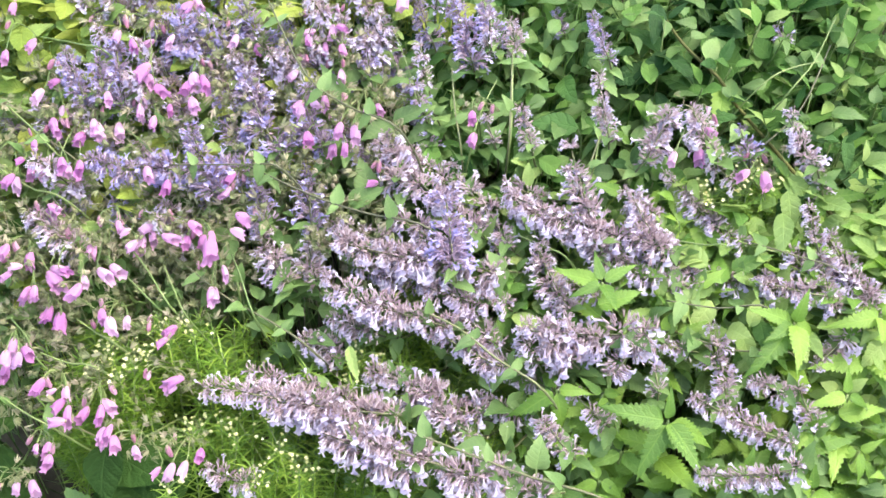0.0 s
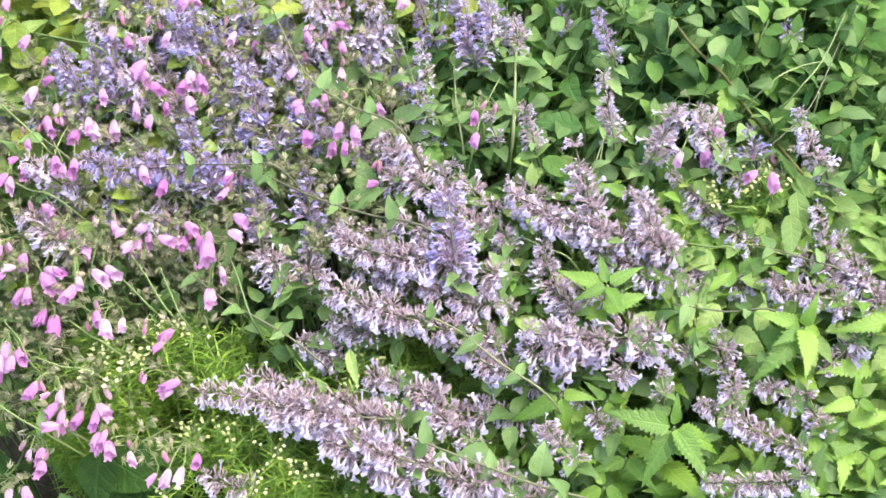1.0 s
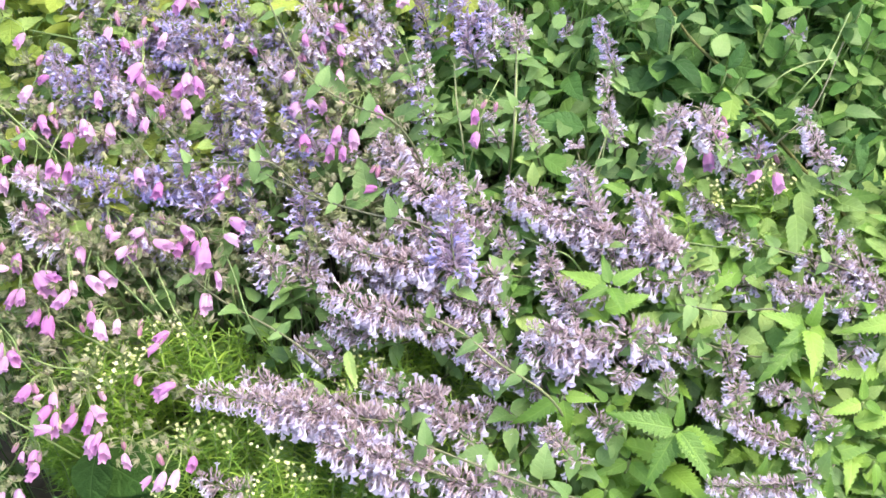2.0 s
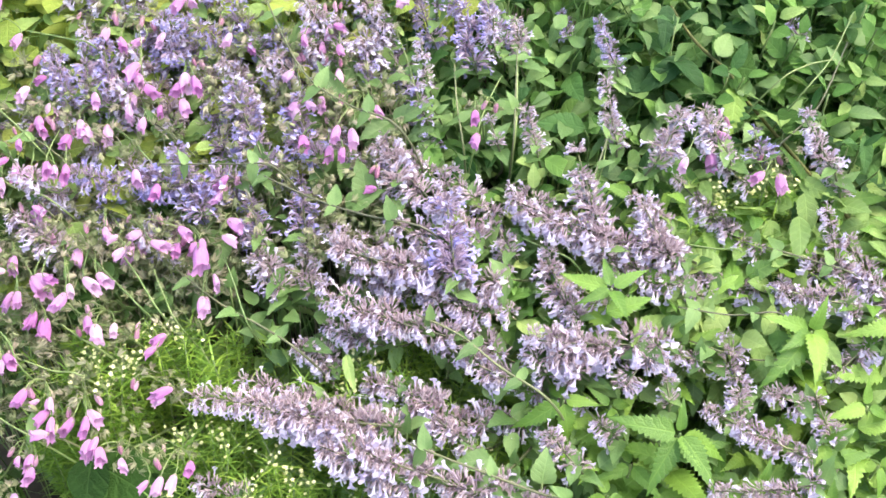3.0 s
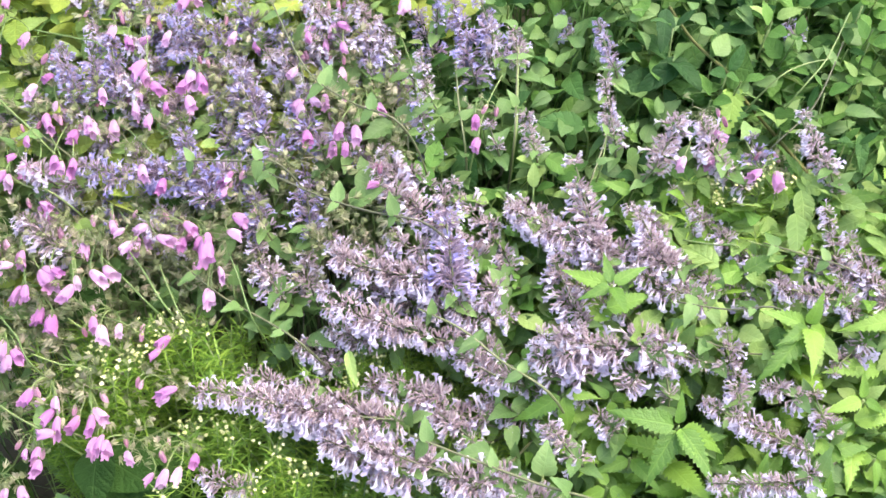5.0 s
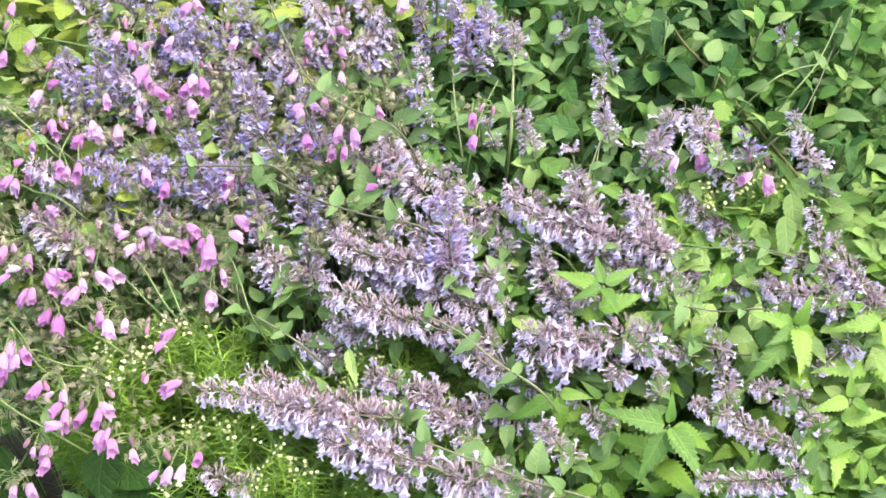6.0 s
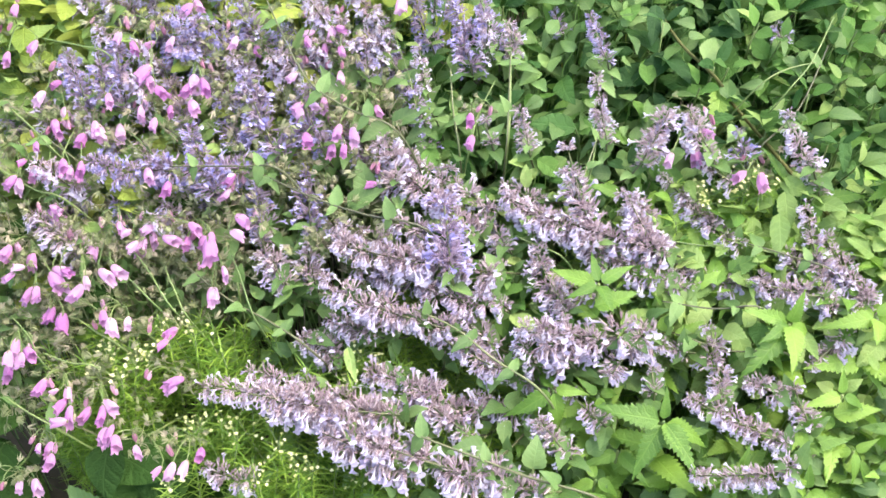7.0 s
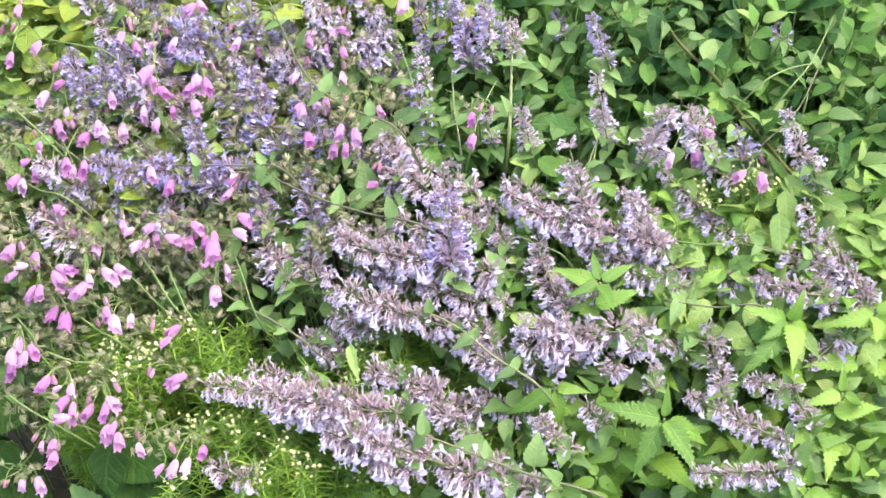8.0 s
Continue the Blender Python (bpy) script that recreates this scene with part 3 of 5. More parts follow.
# ---- nettles ----
def nettle(root, crown, *tips):
    """A nettle top: serrated leaves from the crown to their tips."""
    r = random.Random(int(crown[0] * 9777 + crown[1] * 3333))
    root, crown = Vector(root), Vector(crown)
    plant = thing("nettle", root, "bright yellow-green nettle with toothed pointed leaves", "nettle", "nettles")
    bm = bmesh.new()
    tube(bm, [p - root for p in bezier(root, root + Vector((0, 0, 0.1)), crown - Vector((0, 0, 0.08)), crown, 8)], 0.0028, 0.0016)
    piece("stem", finish(bm, "stem", STEM), plant, Matrix())
    for tip in tips:
        d = Vector(tip) - crown
        piece("leaf", r.choice(NETTLE_LEAVES), plant, basis(crown - root + d * 0.12, d, Vector((r.uniform(-0.3, 0.3), -0.75, 1)), d.length * 0.93, d.length * r.uniform(0.7, 0.92)))
    n = 3
    for k in range(n):
        a = k * 2.1 + r.uniform(0, 1)
        out = Vector((math.cos(a), math.sin(a), 0.25))
        piece("leaf", r.choice(NETTLE_LEAVES), plant, basis(crown - root - Vector((0, 0, 0.03 + 0.015 * k)), out, Vector((0, -0.5, 1)), r.uniform(0.05, 0.07)))
    blow(plant, crown, 0.06, r)


# ---- leafy herbs ----
def herb_model(seed, meshes, name, label, category, pairs, size, height):
    """A leafy stem with crossed pairs of leaves, built once at the origin with its top at height."""
    r = random.Random(seed)
    plant = thing(name, (0, 0, 0), label, category, label)
    top = Vector((r.uniform(-0.05, 0.05), r.uniform(-0.06, 0.02), height))
    curve = bezier(Vector(), Vector((0, 0, height * 0.4)), top - Vector((0, 0, height * 0.3)), top, 12)
    bm = bmesh.new()
    tube(bm, curve, 0.0024, 0.001)
    piece("stem", finish(bm, "stem", STEM), plant, Matrix())
    for k in range(pairs):
        f = 1 - k * 0.115
        at = curve[max(1, int(f * 12))]
        a = k * 1.5708 + r.uniform(-0.4, 0.4)
        s = size * (0.35 + 0.65 * min(1, (k + 0.4) / 2)) * r.uniform(0.85, 1.15)
        for q in (0, math.pi):
            out = Vector((math.cos(a + q), math.sin(a + q), (0.9 if k == 0 else 0.35) + r.uniform(-0.2, 0.2)))
            piece("leaf", r.choice(meshes), plant, basis(at + out.normalized() * 0.006, out, Vector((r.uniform(-0.5, 0.5), r.uniform(-0.9, 0.3), 1)), s, s * r.uniform(0.8, 1.2)))
    return plant


def broad_leaf(root, tip, size, mesh_set, roll=0.0):
    """One large leaf on its own stalk."""
    r = random.Random(int(root[0] * 5555 + root[1] * 777))
    p, q = Vector(root), Vector(tip)
    foot = Vector((p.x, p.y + 0.03, ground_height(p.x, p.y)))
    plant = thing("broad_leaf", foot, "large smooth green leaf on a thin stalk", "leaf", "broad leaves")
    bm = bmesh.new()
    tube(bm, [v - foot for v in bezier(foot, foot + Vector((0, 0, 0.1)), p - (q - p) * 0.4, p, 6)], 0.002, 0.0012)
    piece("stem", finish(bm, "stem", STEM), plant, Matrix())
    piece("blade", r.choice(mesh_set), plant, basis(p - foot, q - p, Vector((roll, -0.7, 1)), (q - p).length, size))
    blow(plant, p, 1.2 if p.y > 1.13 and p.x > 0.1 else 0.15, r)


def stalk(thick, sort, *points):
    """A leaning stem, from its upper end to its foot in the soil. sort: 0 catmint with pairs of leaves, 1 brown and woody, 2 pale and bare."""
    pts = [Vector(p) for p in points]
    r = random.Random(int(pts[0].x * 4111 + pts[0].y * 977))
    ahead = (pts[-1] - pts[-2]).normalized() * 0.05
    foot = pts[-1] + Vector((ahead.x, 0.12, 0))
    foot.z = ground_height(foot.x, foot.y)
    words = ("long green stem leaning through the flowers", "brown woody stem leaning through the leaves", "pale green bare stem among the flowers")[sort]
    plant = thing("leaning_stem", foot, words, "stem", "leaning stems")
    pts += [pts[-1] * 0.7 + foot * 0.3 + Vector((ahead.x * 0.4, -0.01, 0)), foot]
    line = []
    for i in range(len(pts) - 1):
        a, b = pts[max(i - 1, 0)], pts[min(i + 2, len(pts) - 1)]
        p, q = pts[i], pts[i + 1]
        line += bezier(p, p + (q - a) / 6, q - (b - p) / 6, q, 5)[:-1]
    line.append(pts[-1])
    bm = bmesh.new()
    tube(bm, [p - foot for p in reversed(line)], thick, thick * 0.6, 6)
    piece("stem", finish(bm, "stem", (CATMINT_STEM, BARK, STEM)[sort]), plant, Matrix())
    for k in range(2, len(line) - 10, 5):
        d = (line[k - 1] - line[k + 1]).normalized()
        side = Matrix.Rotation(r.uniform(0, 3.1), 3, d) @ d.orthogonal().normalized()
        for s in (1, -1):
            if not sort:
                piece("leaf", r.choice(CATMINT_LEAVES), plant, basis(line[k] - foot, side * s + d * 0.4, Vector((0, -0.3, 1)), r.uniform(0.016, 0.03)))


def catmint_front():
    catmint((-0.051, 0.767, 0.482), (-0.248, 0.779, 0.515), 0.058, 0, 0.30, True)
    catmint((-0.052, 0.786, 0.458), (-0.207, 0.822, 0.497), 0.040, 0, 0.30)
    catmint((0.104, 0.701, 0.434), (-0.085, 0.733, 0.482), 0.063, 0, 0.35, True)
    catmint((-0.038, 0.726, 0.452), (-0.128, 0.745, 0.478), 0.053, 0, 0.30, True)
    catmint((0.045, 0.712, 0.454), (0.027, 0.704, 0.449), 0.040, 0, 0.30, True)
    catmint((0.041, 0.786, 0.458), (-0.059, 0.819, 0.495), 0.048, 0, 0.35, True)
    catmint((-0.053, 0.819, 0.483), (-0.082, 0.829, 0.490), 0.033, 0, 0.35)
    catmint((-0.118, 0.847, 0.491), (-0.161, 0.859, 0.512), 0.036, 0, 0.30)
    catmint((0.098, 0.795, 0.453), (0.038, 0.803, 0.471), 0.030, 0, 0.35)
    catmint((-0.002, 0.786, 0.458), (-0.034, 0.804, 0.484), 0.043, 0, 0.30, True)
    catmint((0.072, 0.814, 0.504), (-0.006, 0.840, 0.535), 0.034, 0, 0.40)
    catmint((0.010, 0.845, 0.538), (-0.132, 0.870, 0.580), 0.046, 0, 0.50, True)
    catmint((-0.079, 0.855, 0.522), (-0.118, 0.871, 0.533), 0.036, 0, 0.40)
    catmint((0.233, 0.833, 0.541), (0.086, 0.820, 0.556), 0.061, 0, 0.50, True)
    catmint((0.210, 0.812, 0.550), (0.180, 0.780, 0.527), 0.040, 0, 0.45, True)
    catmint((0.140, 0.814, 0.516), (0.109, 0.833, 0.541), 0.046, 0, 0.45)


def catmint_middle():
    catmint((0.068, 0.899, 0.577), (-0.116, 0.910, 0.608), 0.054, 0, 0.80)
    catmint((0.013, 0.883, 0.589), (0.003, 0.948, 0.647), 0.048, 1, 1.00)
    catmint((0.037, 0.945, 0.599), (-0.076, 1.030, 0.671), 0.046, 0, 1.00)
    catmint((-0.009, 0.904, 0.557), (-0.094, 0.920, 0.569), 0.036, 0, 0.70)
    catmint((0.075, 0.934, 0.591), (0.044, 0.979, 0.623), 0.040, 0, 0.80)
    catmint((-0.145, 0.904, 0.557), (-0.155, 0.934, 0.591), 0.034, 0, 0.70)
    catmint((0.261, 0.910, 0.596), (0.075, 0.957, 0.641), 0.053, 0, 0.80)
    catmint((0.176, 0.918, 0.602), (0.149, 1.001, 0.673), 0.048, 0, 0.90)
    catmint((0.264, 0.888, 0.569), (0.196, 0.912, 0.586), 0.041, 0, 0.70)
    catmint((0.340, 0.904, 0.557), (0.280, 0.916, 0.565), 0.032, 0, 0.60)
    catmint((0.342, 0.934, 0.591), (0.263, 1.002, 0.640), 0.024, 0, 0.70)
    catmint((0.246, 0.912, 0.598), (0.216, 0.954, 0.639), 0.029, 0, 0.80)
    catmint((0.143, 0.869, 0.543), (0.107, 0.920, 0.592), 0.036, 0, 0.60)
    catmint((0.067, 0.874, 0.547), (0.048, 0.877, 0.561), 0.036, 0, 0.50)
    catmint((-0.015, 0.931, 0.600), (-0.055, 0.954, 0.616), 0.046, 0, 0.80)


def catmint_between():
    catmint((0.128, 0.951, 0.603), (0.079, 0.971, 0.629), 0.034, 0, 0.70, False, 1)
    catmint((0.197, 0.912, 0.575), (0.140, 0.943, 0.608), 0.036, 0, 0.70, False, 1)
    catmint((0.048, 0.874, 0.547), (-0.015, 0.882, 0.565), 0.033, 0, 0.50, False, 1)
    catmint((-0.028, 0.864, 0.539), (-0.084, 0.866, 0.553), 0.033, 0, 0.50, False, 1)
    catmint((-0.041, 0.923, 0.583), (-0.106, 0.943, 0.608), 0.034, 0, 0.70, False, 1)
    catmint((0.061, 0.845, 0.514), (0.023, 0.864, 0.539), 0.028, 0, 0.50, False, 1)
    catmint((0.190, 0.882, 0.541), (0.139, 0.901, 0.567), 0.028, 0, 0.50, False, 1)
    catmint((0.028, 0.766, 0.456), (-0.009, 0.781, 0.480), 0.030, 0, 0.35, False, 1)
    catmint((-0.099, 0.759, 0.476), (-0.162, 0.789, 0.498), 0.041, 0, 0.30, False, 1)
    catmint((-0.138, 0.779, 0.478), (-0.205, 0.789, 0.498), 0.036, 0, 0.30, False, 1)
    catmint((-0.050, 0.730, 0.455), (-0.099, 0.759, 0.476), 0.041, 0, 0.30, False, 1)
    catmint((-0.002, 0.730, 0.443), (-0.033, 0.740, 0.462), 0.036, 0, 0.30, False, 1)
    catmint((0.292, 0.896, 0.563), (0.256, 0.918, 0.579), 0.030, 0, 0.50, False, 1)
    catmint((0.317, 0.951, 0.603), (0.284, 0.979, 0.623), 0.028, 0, 0.60, False, 1)
    catmint((0.117, 0.988, 0.618), (0.080, 0.991, 0.632), 0.028, 0, 0.70, False, 1)
    catmint((0.004, 1.002, 0.628), (-0.036, 1.026, 0.657), 0.036, 0, 0.80, False, 1)
    catmint((0.246, 0.959, 0.609), (0.214, 0.977, 0.633), 0.033, 0, 0.70, False, 1)
    catmint((0.380, 0.882, 0.553), (0.360, 0.893, 0.573), 0.032, 0, 0.50, False, 1)
    catmint((0.421, 0.901, 0.567), (0.395, 0.915, 0.588), 0.030, 0, 0.50, False, 1)
    catmint((0.462, 0.893, 0.561), (0.440, 0.915, 0.588), 0.033, 0, 0.60, False, 1)
    catmint((0.171, 0.825, 0.523), (0.133, 0.835, 0.555), 0.040, 0, 0.45, False, 1)
    catmint((0.103, 0.814, 0.516), (0.087, 0.833, 0.541), 0.033, 0, 0.45, False, 1)
    catmint((-0.093, 0.920, 0.592), (-0.119, 0.940, 0.606), 0.034, 0, 0.70, False, 1)
    catmint((0.030, 0.985, 0.627), (0.011, 1.008, 0.644), 0.030, 0, 0.80, False, 1)


def catmint_side():
    catmint((0.438, 0.861, 0.550), (0.417, 0.951, 0.626), 0.022, 0, 0.70, False, 2)
    catmint((0.480, 0.869, 0.555), (0.439, 0.931, 0.600), 0.028, 0, 0.70, False, 2)
    catmint((0.427, 0.867, 0.565), (0.356, 0.881, 0.576), 0.029, 0, 0.60, False, 2)
    catmint((0.481, 0.856, 0.546), (0.466, 0.899, 0.577), 0.025, 0, 0.60, False, 2)
    catmint((0.374, 0.742, 0.464), (0.273, 0.782, 0.492), 0.027, 0, 0.30, False, 2)
    catmint((0.364, 0.706, 0.463), (0.267, 0.701, 0.460), 0.029, 0, 0.30, False, 2)
    catmint((0.368, 0.789, 0.498), (0.338, 0.793, 0.501), 0.030, 0, 0.35, False, 2)
    catmint((0.307, 0.784, 0.494), (0.301, 0.843, 0.536), 0.030, 0, 0.40, False, 2)
    catmint((0.268, 0.825, 0.523), (0.246, 0.830, 0.527), 0.028, 0, 0.40, False, 2)
    catmint((0.234, 0.789, 0.498), (0.232, 0.807, 0.510), 0.025, 0, 0.40, False, 2)
    catmint((0.172, 0.769, 0.471), (0.146, 0.791, 0.487), 0.027, 0, 0.35, False, 2)
    catmint((0.133, 0.735, 0.459), (0.107, 0.764, 0.480), 0.028, 0, 0.30, False, 2)
    catmint((0.398, 0.759, 0.476), (0.387, 0.789, 0.498), 0.025, 0, 0.35, False, 2)
    catmint((0.130, 0.811, 0.477), (0.073, 0.826, 0.488), 0.025, 0, 0.35, False, 2)
    catmint((0.447, 0.843, 0.524), (0.416, 0.822, 0.509), 0.025, 0, 0.40, False, 2)
    catmint((-0.211, 0.729, 0.417), (-0.254, 0.739, 0.424), 0.029, 0, 0.20, False, 2)


def catmint_upper_left():
    catmint((-0.227, 1.000, 0.649), (-0.413, 0.991, 0.666), 0.041, 1, 1.00)
    catmint((-0.268, 0.974, 0.631), (-0.292, 1.023, 0.689), 0.044, 1, 1.60)
    catmint((-0.195, 1.017, 0.662), (-0.238, 1.084, 0.732), 0.052, 1, 1.20)
    catmint((-0.142, 1.023, 0.666), (-0.167, 1.071, 0.712), 0.044, 1, 1.10)
    catmint((-0.429, 1.074, 0.703), (-0.457, 1.124, 0.739), 0.029, 1, 0.40)
    catmint((-0.404, 1.071, 0.701), (-0.423, 1.127, 0.741), 0.030, 1, 0.40)
    catmint((-0.380, 1.068, 0.699), (-0.400, 1.133, 0.746), 0.030, 1, 0.40)
    catmint((-0.324, 1.139, 0.728), (-0.370, 1.204, 0.775), 0.037, 1, 0.80)
    catmint((-0.250, 1.083, 0.687), (-0.313, 1.165, 0.747), 0.037, 0, 0.90)
    catmint((-0.310, 1.068, 0.676), (-0.344, 1.126, 0.719), 0.032, 0, 0.80)
    catmint((-0.222, 1.146, 0.744), (-0.255, 1.204, 0.786), 0.037, 1, 0.90)
    catmint((-0.152, 0.951, 0.603), (-0.159, 1.002, 0.640), 0.028, 1, 0.80)
    catmint((-0.202, 0.954, 0.605), (-0.216, 0.988, 0.629), 0.033, 1, 0.70)
    catmint((-0.182, 0.901, 0.567), (-0.208, 0.942, 0.597), 0.034, 0, 0.60)
    catmint((-0.421, 0.923, 0.594), (-0.473, 0.951, 0.614), 0.044, 0, 0.30)
    catmint((-0.369, 0.962, 0.599), (-0.382, 0.988, 0.618), 0.029, 1, 0.50)
    catmint((-0.052, 0.991, 0.643), (-0.064, 1.035, 0.675), 0.040, 0, 0.90)
    catmint((-0.111, 1.035, 0.652), (-0.126, 1.080, 0.685), 0.026, 0, 0.90)
    catmint((-0.091, 1.025, 0.634), (-0.112, 1.064, 0.662), 0.026, 1, 0.90)
    catmint((-0.332, 1.017, 0.639), (-0.362, 1.044, 0.658), 0.029, 0, 0.90)
    catmint((-0.246, 1.041, 0.656), (-0.267, 1.089, 0.692), 0.036, 1, 1.00)
    catmint((-0.524, 1.067, 0.665), (-0.538, 1.089, 0.680), 0.026, 1, 0.30)
    catmint((-0.421, 1.193, 0.734), (-0.447, 1.226, 0.759), 0.029, 1, 0.50)


def catmint_back():
    catmint((0.036, 1.133, 0.723), (0.011, 1.224, 0.790), 0.037, 1, 0.90, False, 2)
    catmint((0.067, 1.155, 0.740), (0.047, 1.214, 0.782), 0.027, 1, 0.90, False, 2)
    catmint((-0.013, 1.165, 0.735), (-0.032, 1.214, 0.771), 0.029, 1, 0.90, False, 2)
    catmint((0.090, 1.142, 0.730), (0.086, 1.178, 0.756), 0.024, 0, 0.70, False, 2)
    catmint((-0.059, 1.145, 0.710), (-0.104, 1.207, 0.755), 0.026, 1, 0.90, False, 2)
    catmint((0.205, 1.136, 0.726), (0.187, 1.188, 0.763), 0.014, 1, 0.80, False, 2)
    catmint((0.196, 1.032, 0.673), (0.188, 1.099, 0.721), 0.018, 0, 0.70, False, 2)
    catmint((-0.157, 1.133, 0.712), (-0.191, 1.181, 0.747), 0.028, 1, 0.90, False, 2)
    catmint((-0.038, 1.122, 0.682), (-0.060, 1.173, 0.720), 0.026, 1, 0.80, False, 2)
    catmint((-0.102, 1.135, 0.692), (-0.118, 1.173, 0.720), 0.024, 1, 0.80, False, 2)
    catmint((-0.017, 1.058, 0.646), (-0.034, 1.101, 0.678), 0.022, 1, 0.70, False, 2)
    catmint((0.157, 1.202, 0.730), (0.147, 1.229, 0.750), 0.022, 1, 0.70, False, 2)
    catmint((0.232, 0.991, 0.666), (0.267, 1.035, 0.708), 0.037, 0, 0.50, False, 2)
    catmint((0.314, 1.003, 0.674), (0.288, 1.038, 0.710), 0.033, 0, 0.50, False, 2)
    catmint((0.359, 1.011, 0.658), (0.353, 1.038, 0.677), 0.026, 1, 0.40, False, 2)
    catmint((0.429, 0.985, 0.662), (0.400, 1.027, 0.703), 0.033, 0, 0.70, False, 2)
    catmint((0.104, 1.026, 0.668), (0.097, 1.059, 0.692), 0.024, 0, 0.50, False, 2)
    catmint((0.059, 1.032, 0.673), (0.052, 1.050, 0.686), 0.021, 0, 0.50, False, 2)
    catmint((0.339, 0.988, 0.641), (0.312, 1.005, 0.654), 0.024, 0, 0.50, False, 2)
    catmint((0.440, 0.982, 0.637), (0.433, 1.000, 0.649), 0.020, 0, 0.50, False, 2)
    catmint((0.436, 1.186, 0.730), (0.425, 1.203, 0.742), 0.019, 1, 0.40, False, 2)


def bellflowers():
    bellflower((-0.358, 1.000, 0.288), (-0.380, 0.810, 0.488),
        ((-0.360, 0.753, 0.476), (-0.007, -0.027, -0.005), 0.028), ((-0.366, 0.776, 0.495), (0.026, -0.022, -0.002), 0.035), ((-0.357, 0.751, 0.512), (0.003, -0.024, -0.010), 0.026), ((-0.384, 0.776, 0.485), (-0.007, -0.023, -0.007), 0.026))
    bellflower((-0.471, 1.008, 0.294), (-0.424, 0.818, 0.494),
        ((-0.403, 0.780, 0.511), (0.002, -0.022, -0.012), 0.025), ((-0.404, 0.771, 0.501), (-0.014, -0.018, -0.004), 0.023), ((-0.393, 0.737, 0.503), (-0.022, -0.005, -0.000), 0.022), ((-0.395, 0.757, 0.504), (0.003, -0.027, -0.006), 0.028), ((-0.418, 0.786, 0.501), (-0.016, -0.007, -0.002), 0.017))
    bellflower((-0.524, 1.046, 0.322), (-0.479, 0.856, 0.522),
        ((-0.462, 0.815, 0.529), (0.002, -0.022, -0.014), 0.026), ((-0.447, 0.800, 0.548), (0.024, -0.020, -0.002), 0.031), ((-0.468, 0.804, 0.541), (0.000, -0.022, -0.012), 0.025), ((-0.480, 0.815, 0.511), (0.008, -0.028, -0.007), 0.030))
    bellflower((-0.435, 1.134, 0.386), (-0.480, 0.944, 0.586),
        ((-0.463, 0.906, 0.597), (0.003, -0.029, -0.011), 0.031), ((-0.464, 0.882, 0.596), (-0.014, -0.009, 0.007), 0.018), ((-0.441, 0.891, 0.580), (0.020, -0.028, -0.006), 0.035), ((-0.463, 0.884, 0.565), (-0.013, -0.020, -0.010), 0.026), ((-0.450, 0.868, 0.579), (0.002, -0.021, -0.013), 0.025))
    bellflower((-0.480, 1.144, 0.393), (-0.427, 0.954, 0.593),
        ((-0.424, 0.882, 0.591), (0.022, -0.009, 0.002), 0.023), ((-0.395, 0.859, 0.589), (-0.006, -0.024, -0.008), 0.026), ((-0.396, 0.877, 0.587), (0.003, -0.016, -0.007), 0.018), ((-0.397, 0.925, 0.598), (-0.003, -0.023, -0.010), 0.025))
    bellflower((-0.455, 1.080, 0.346), (-0.448, 0.890, 0.546),
        ((-0.422, 0.854, 0.553), (-0.001, -0.024, -0.016), 0.029), ((-0.438, 0.863, 0.546), (-0.018, -0.009, -0.006), 0.021))
    bellflower((-0.333, 1.071, 0.340), (-0.366, 0.881, 0.540),
        ((-0.359, 0.829, 0.567), (0.008, -0.027, -0.007), 0.029), ((-0.344, 0.840, 0.559), (0.001, -0.021, -0.006), 0.022))
    bellflower((-0.440, 1.150, 0.398), (-0.385, 0.960, 0.598),
        ((-0.379, 0.877, 0.594), (0.024, -0.018, 0.000), 0.030), ((-0.341, 0.906, 0.613), (-0.015, -0.022, -0.005), 0.027))
    bellflower((-0.274, 1.055, 0.329), (-0.317, 0.865, 0.529),
        ((-0.298, 0.819, 0.545), (-0.018, -0.013, -0.004), 0.022))
    bellflower((-0.278, 1.010, 0.295), (-0.304, 0.820, 0.495),
        ((-0.281, 0.769, 0.521), (-0.013, -0.011, 0.003), 0.017))
    bellflower((-0.400, 0.954, 0.255), (-0.435, 0.764, 0.455),
        ((-0.405, 0.709, 0.482), (0.005, -0.024, -0.003), 0.025), ((-0.420, 0.720, 0.487), (-0.002, -0.015, -0.006), 0.016))
    bellflower((-0.283, 0.952, 0.254), (-0.324, 0.762, 0.454),
        ((-0.321, 0.725, 0.478), (0.005, -0.022, -0.002), 0.023), ((-0.295, 0.713, 0.459), (-0.015, -0.014, -0.005), 0.021))
    bellflower((-0.317, 0.951, 0.252), (-0.276, 0.761, 0.452),
        ((-0.264, 0.705, 0.477), (-0.008, -0.019, -0.011), 0.023), ((-0.256, 0.733, 0.466), (0.004, -0.023, -0.002), 0.024))
    bellflower((-0.520, 0.923, 0.232), (-0.465, 0.733, 0.432),
        ((-0.450, 0.713, 0.437), (-0.002, -0.020, -0.006), 0.021))
    bellflower((-0.293, 1.120, 0.376), (-0.260, 0.930, 0.576),
        ((-0.257, 0.874, 0.572), (0.004, -0.025, -0.006), 0.026), ((-0.245, 0.890, 0.590), (0.009, -0.019, -0.008), 0.022))
    bellflower((-0.249, 1.153, 0.400), (-0.289, 0.963, 0.600),
        ((-0.258, 0.905, 0.621), (0.004, -0.034, -0.017), 0.039), ((-0.272, 0.932, 0.603), (-0.006, -0.022, -0.014), 0.027), ((-0.290, 0.928, 0.604), (0.002, -0.023, -0.003), 0.023))
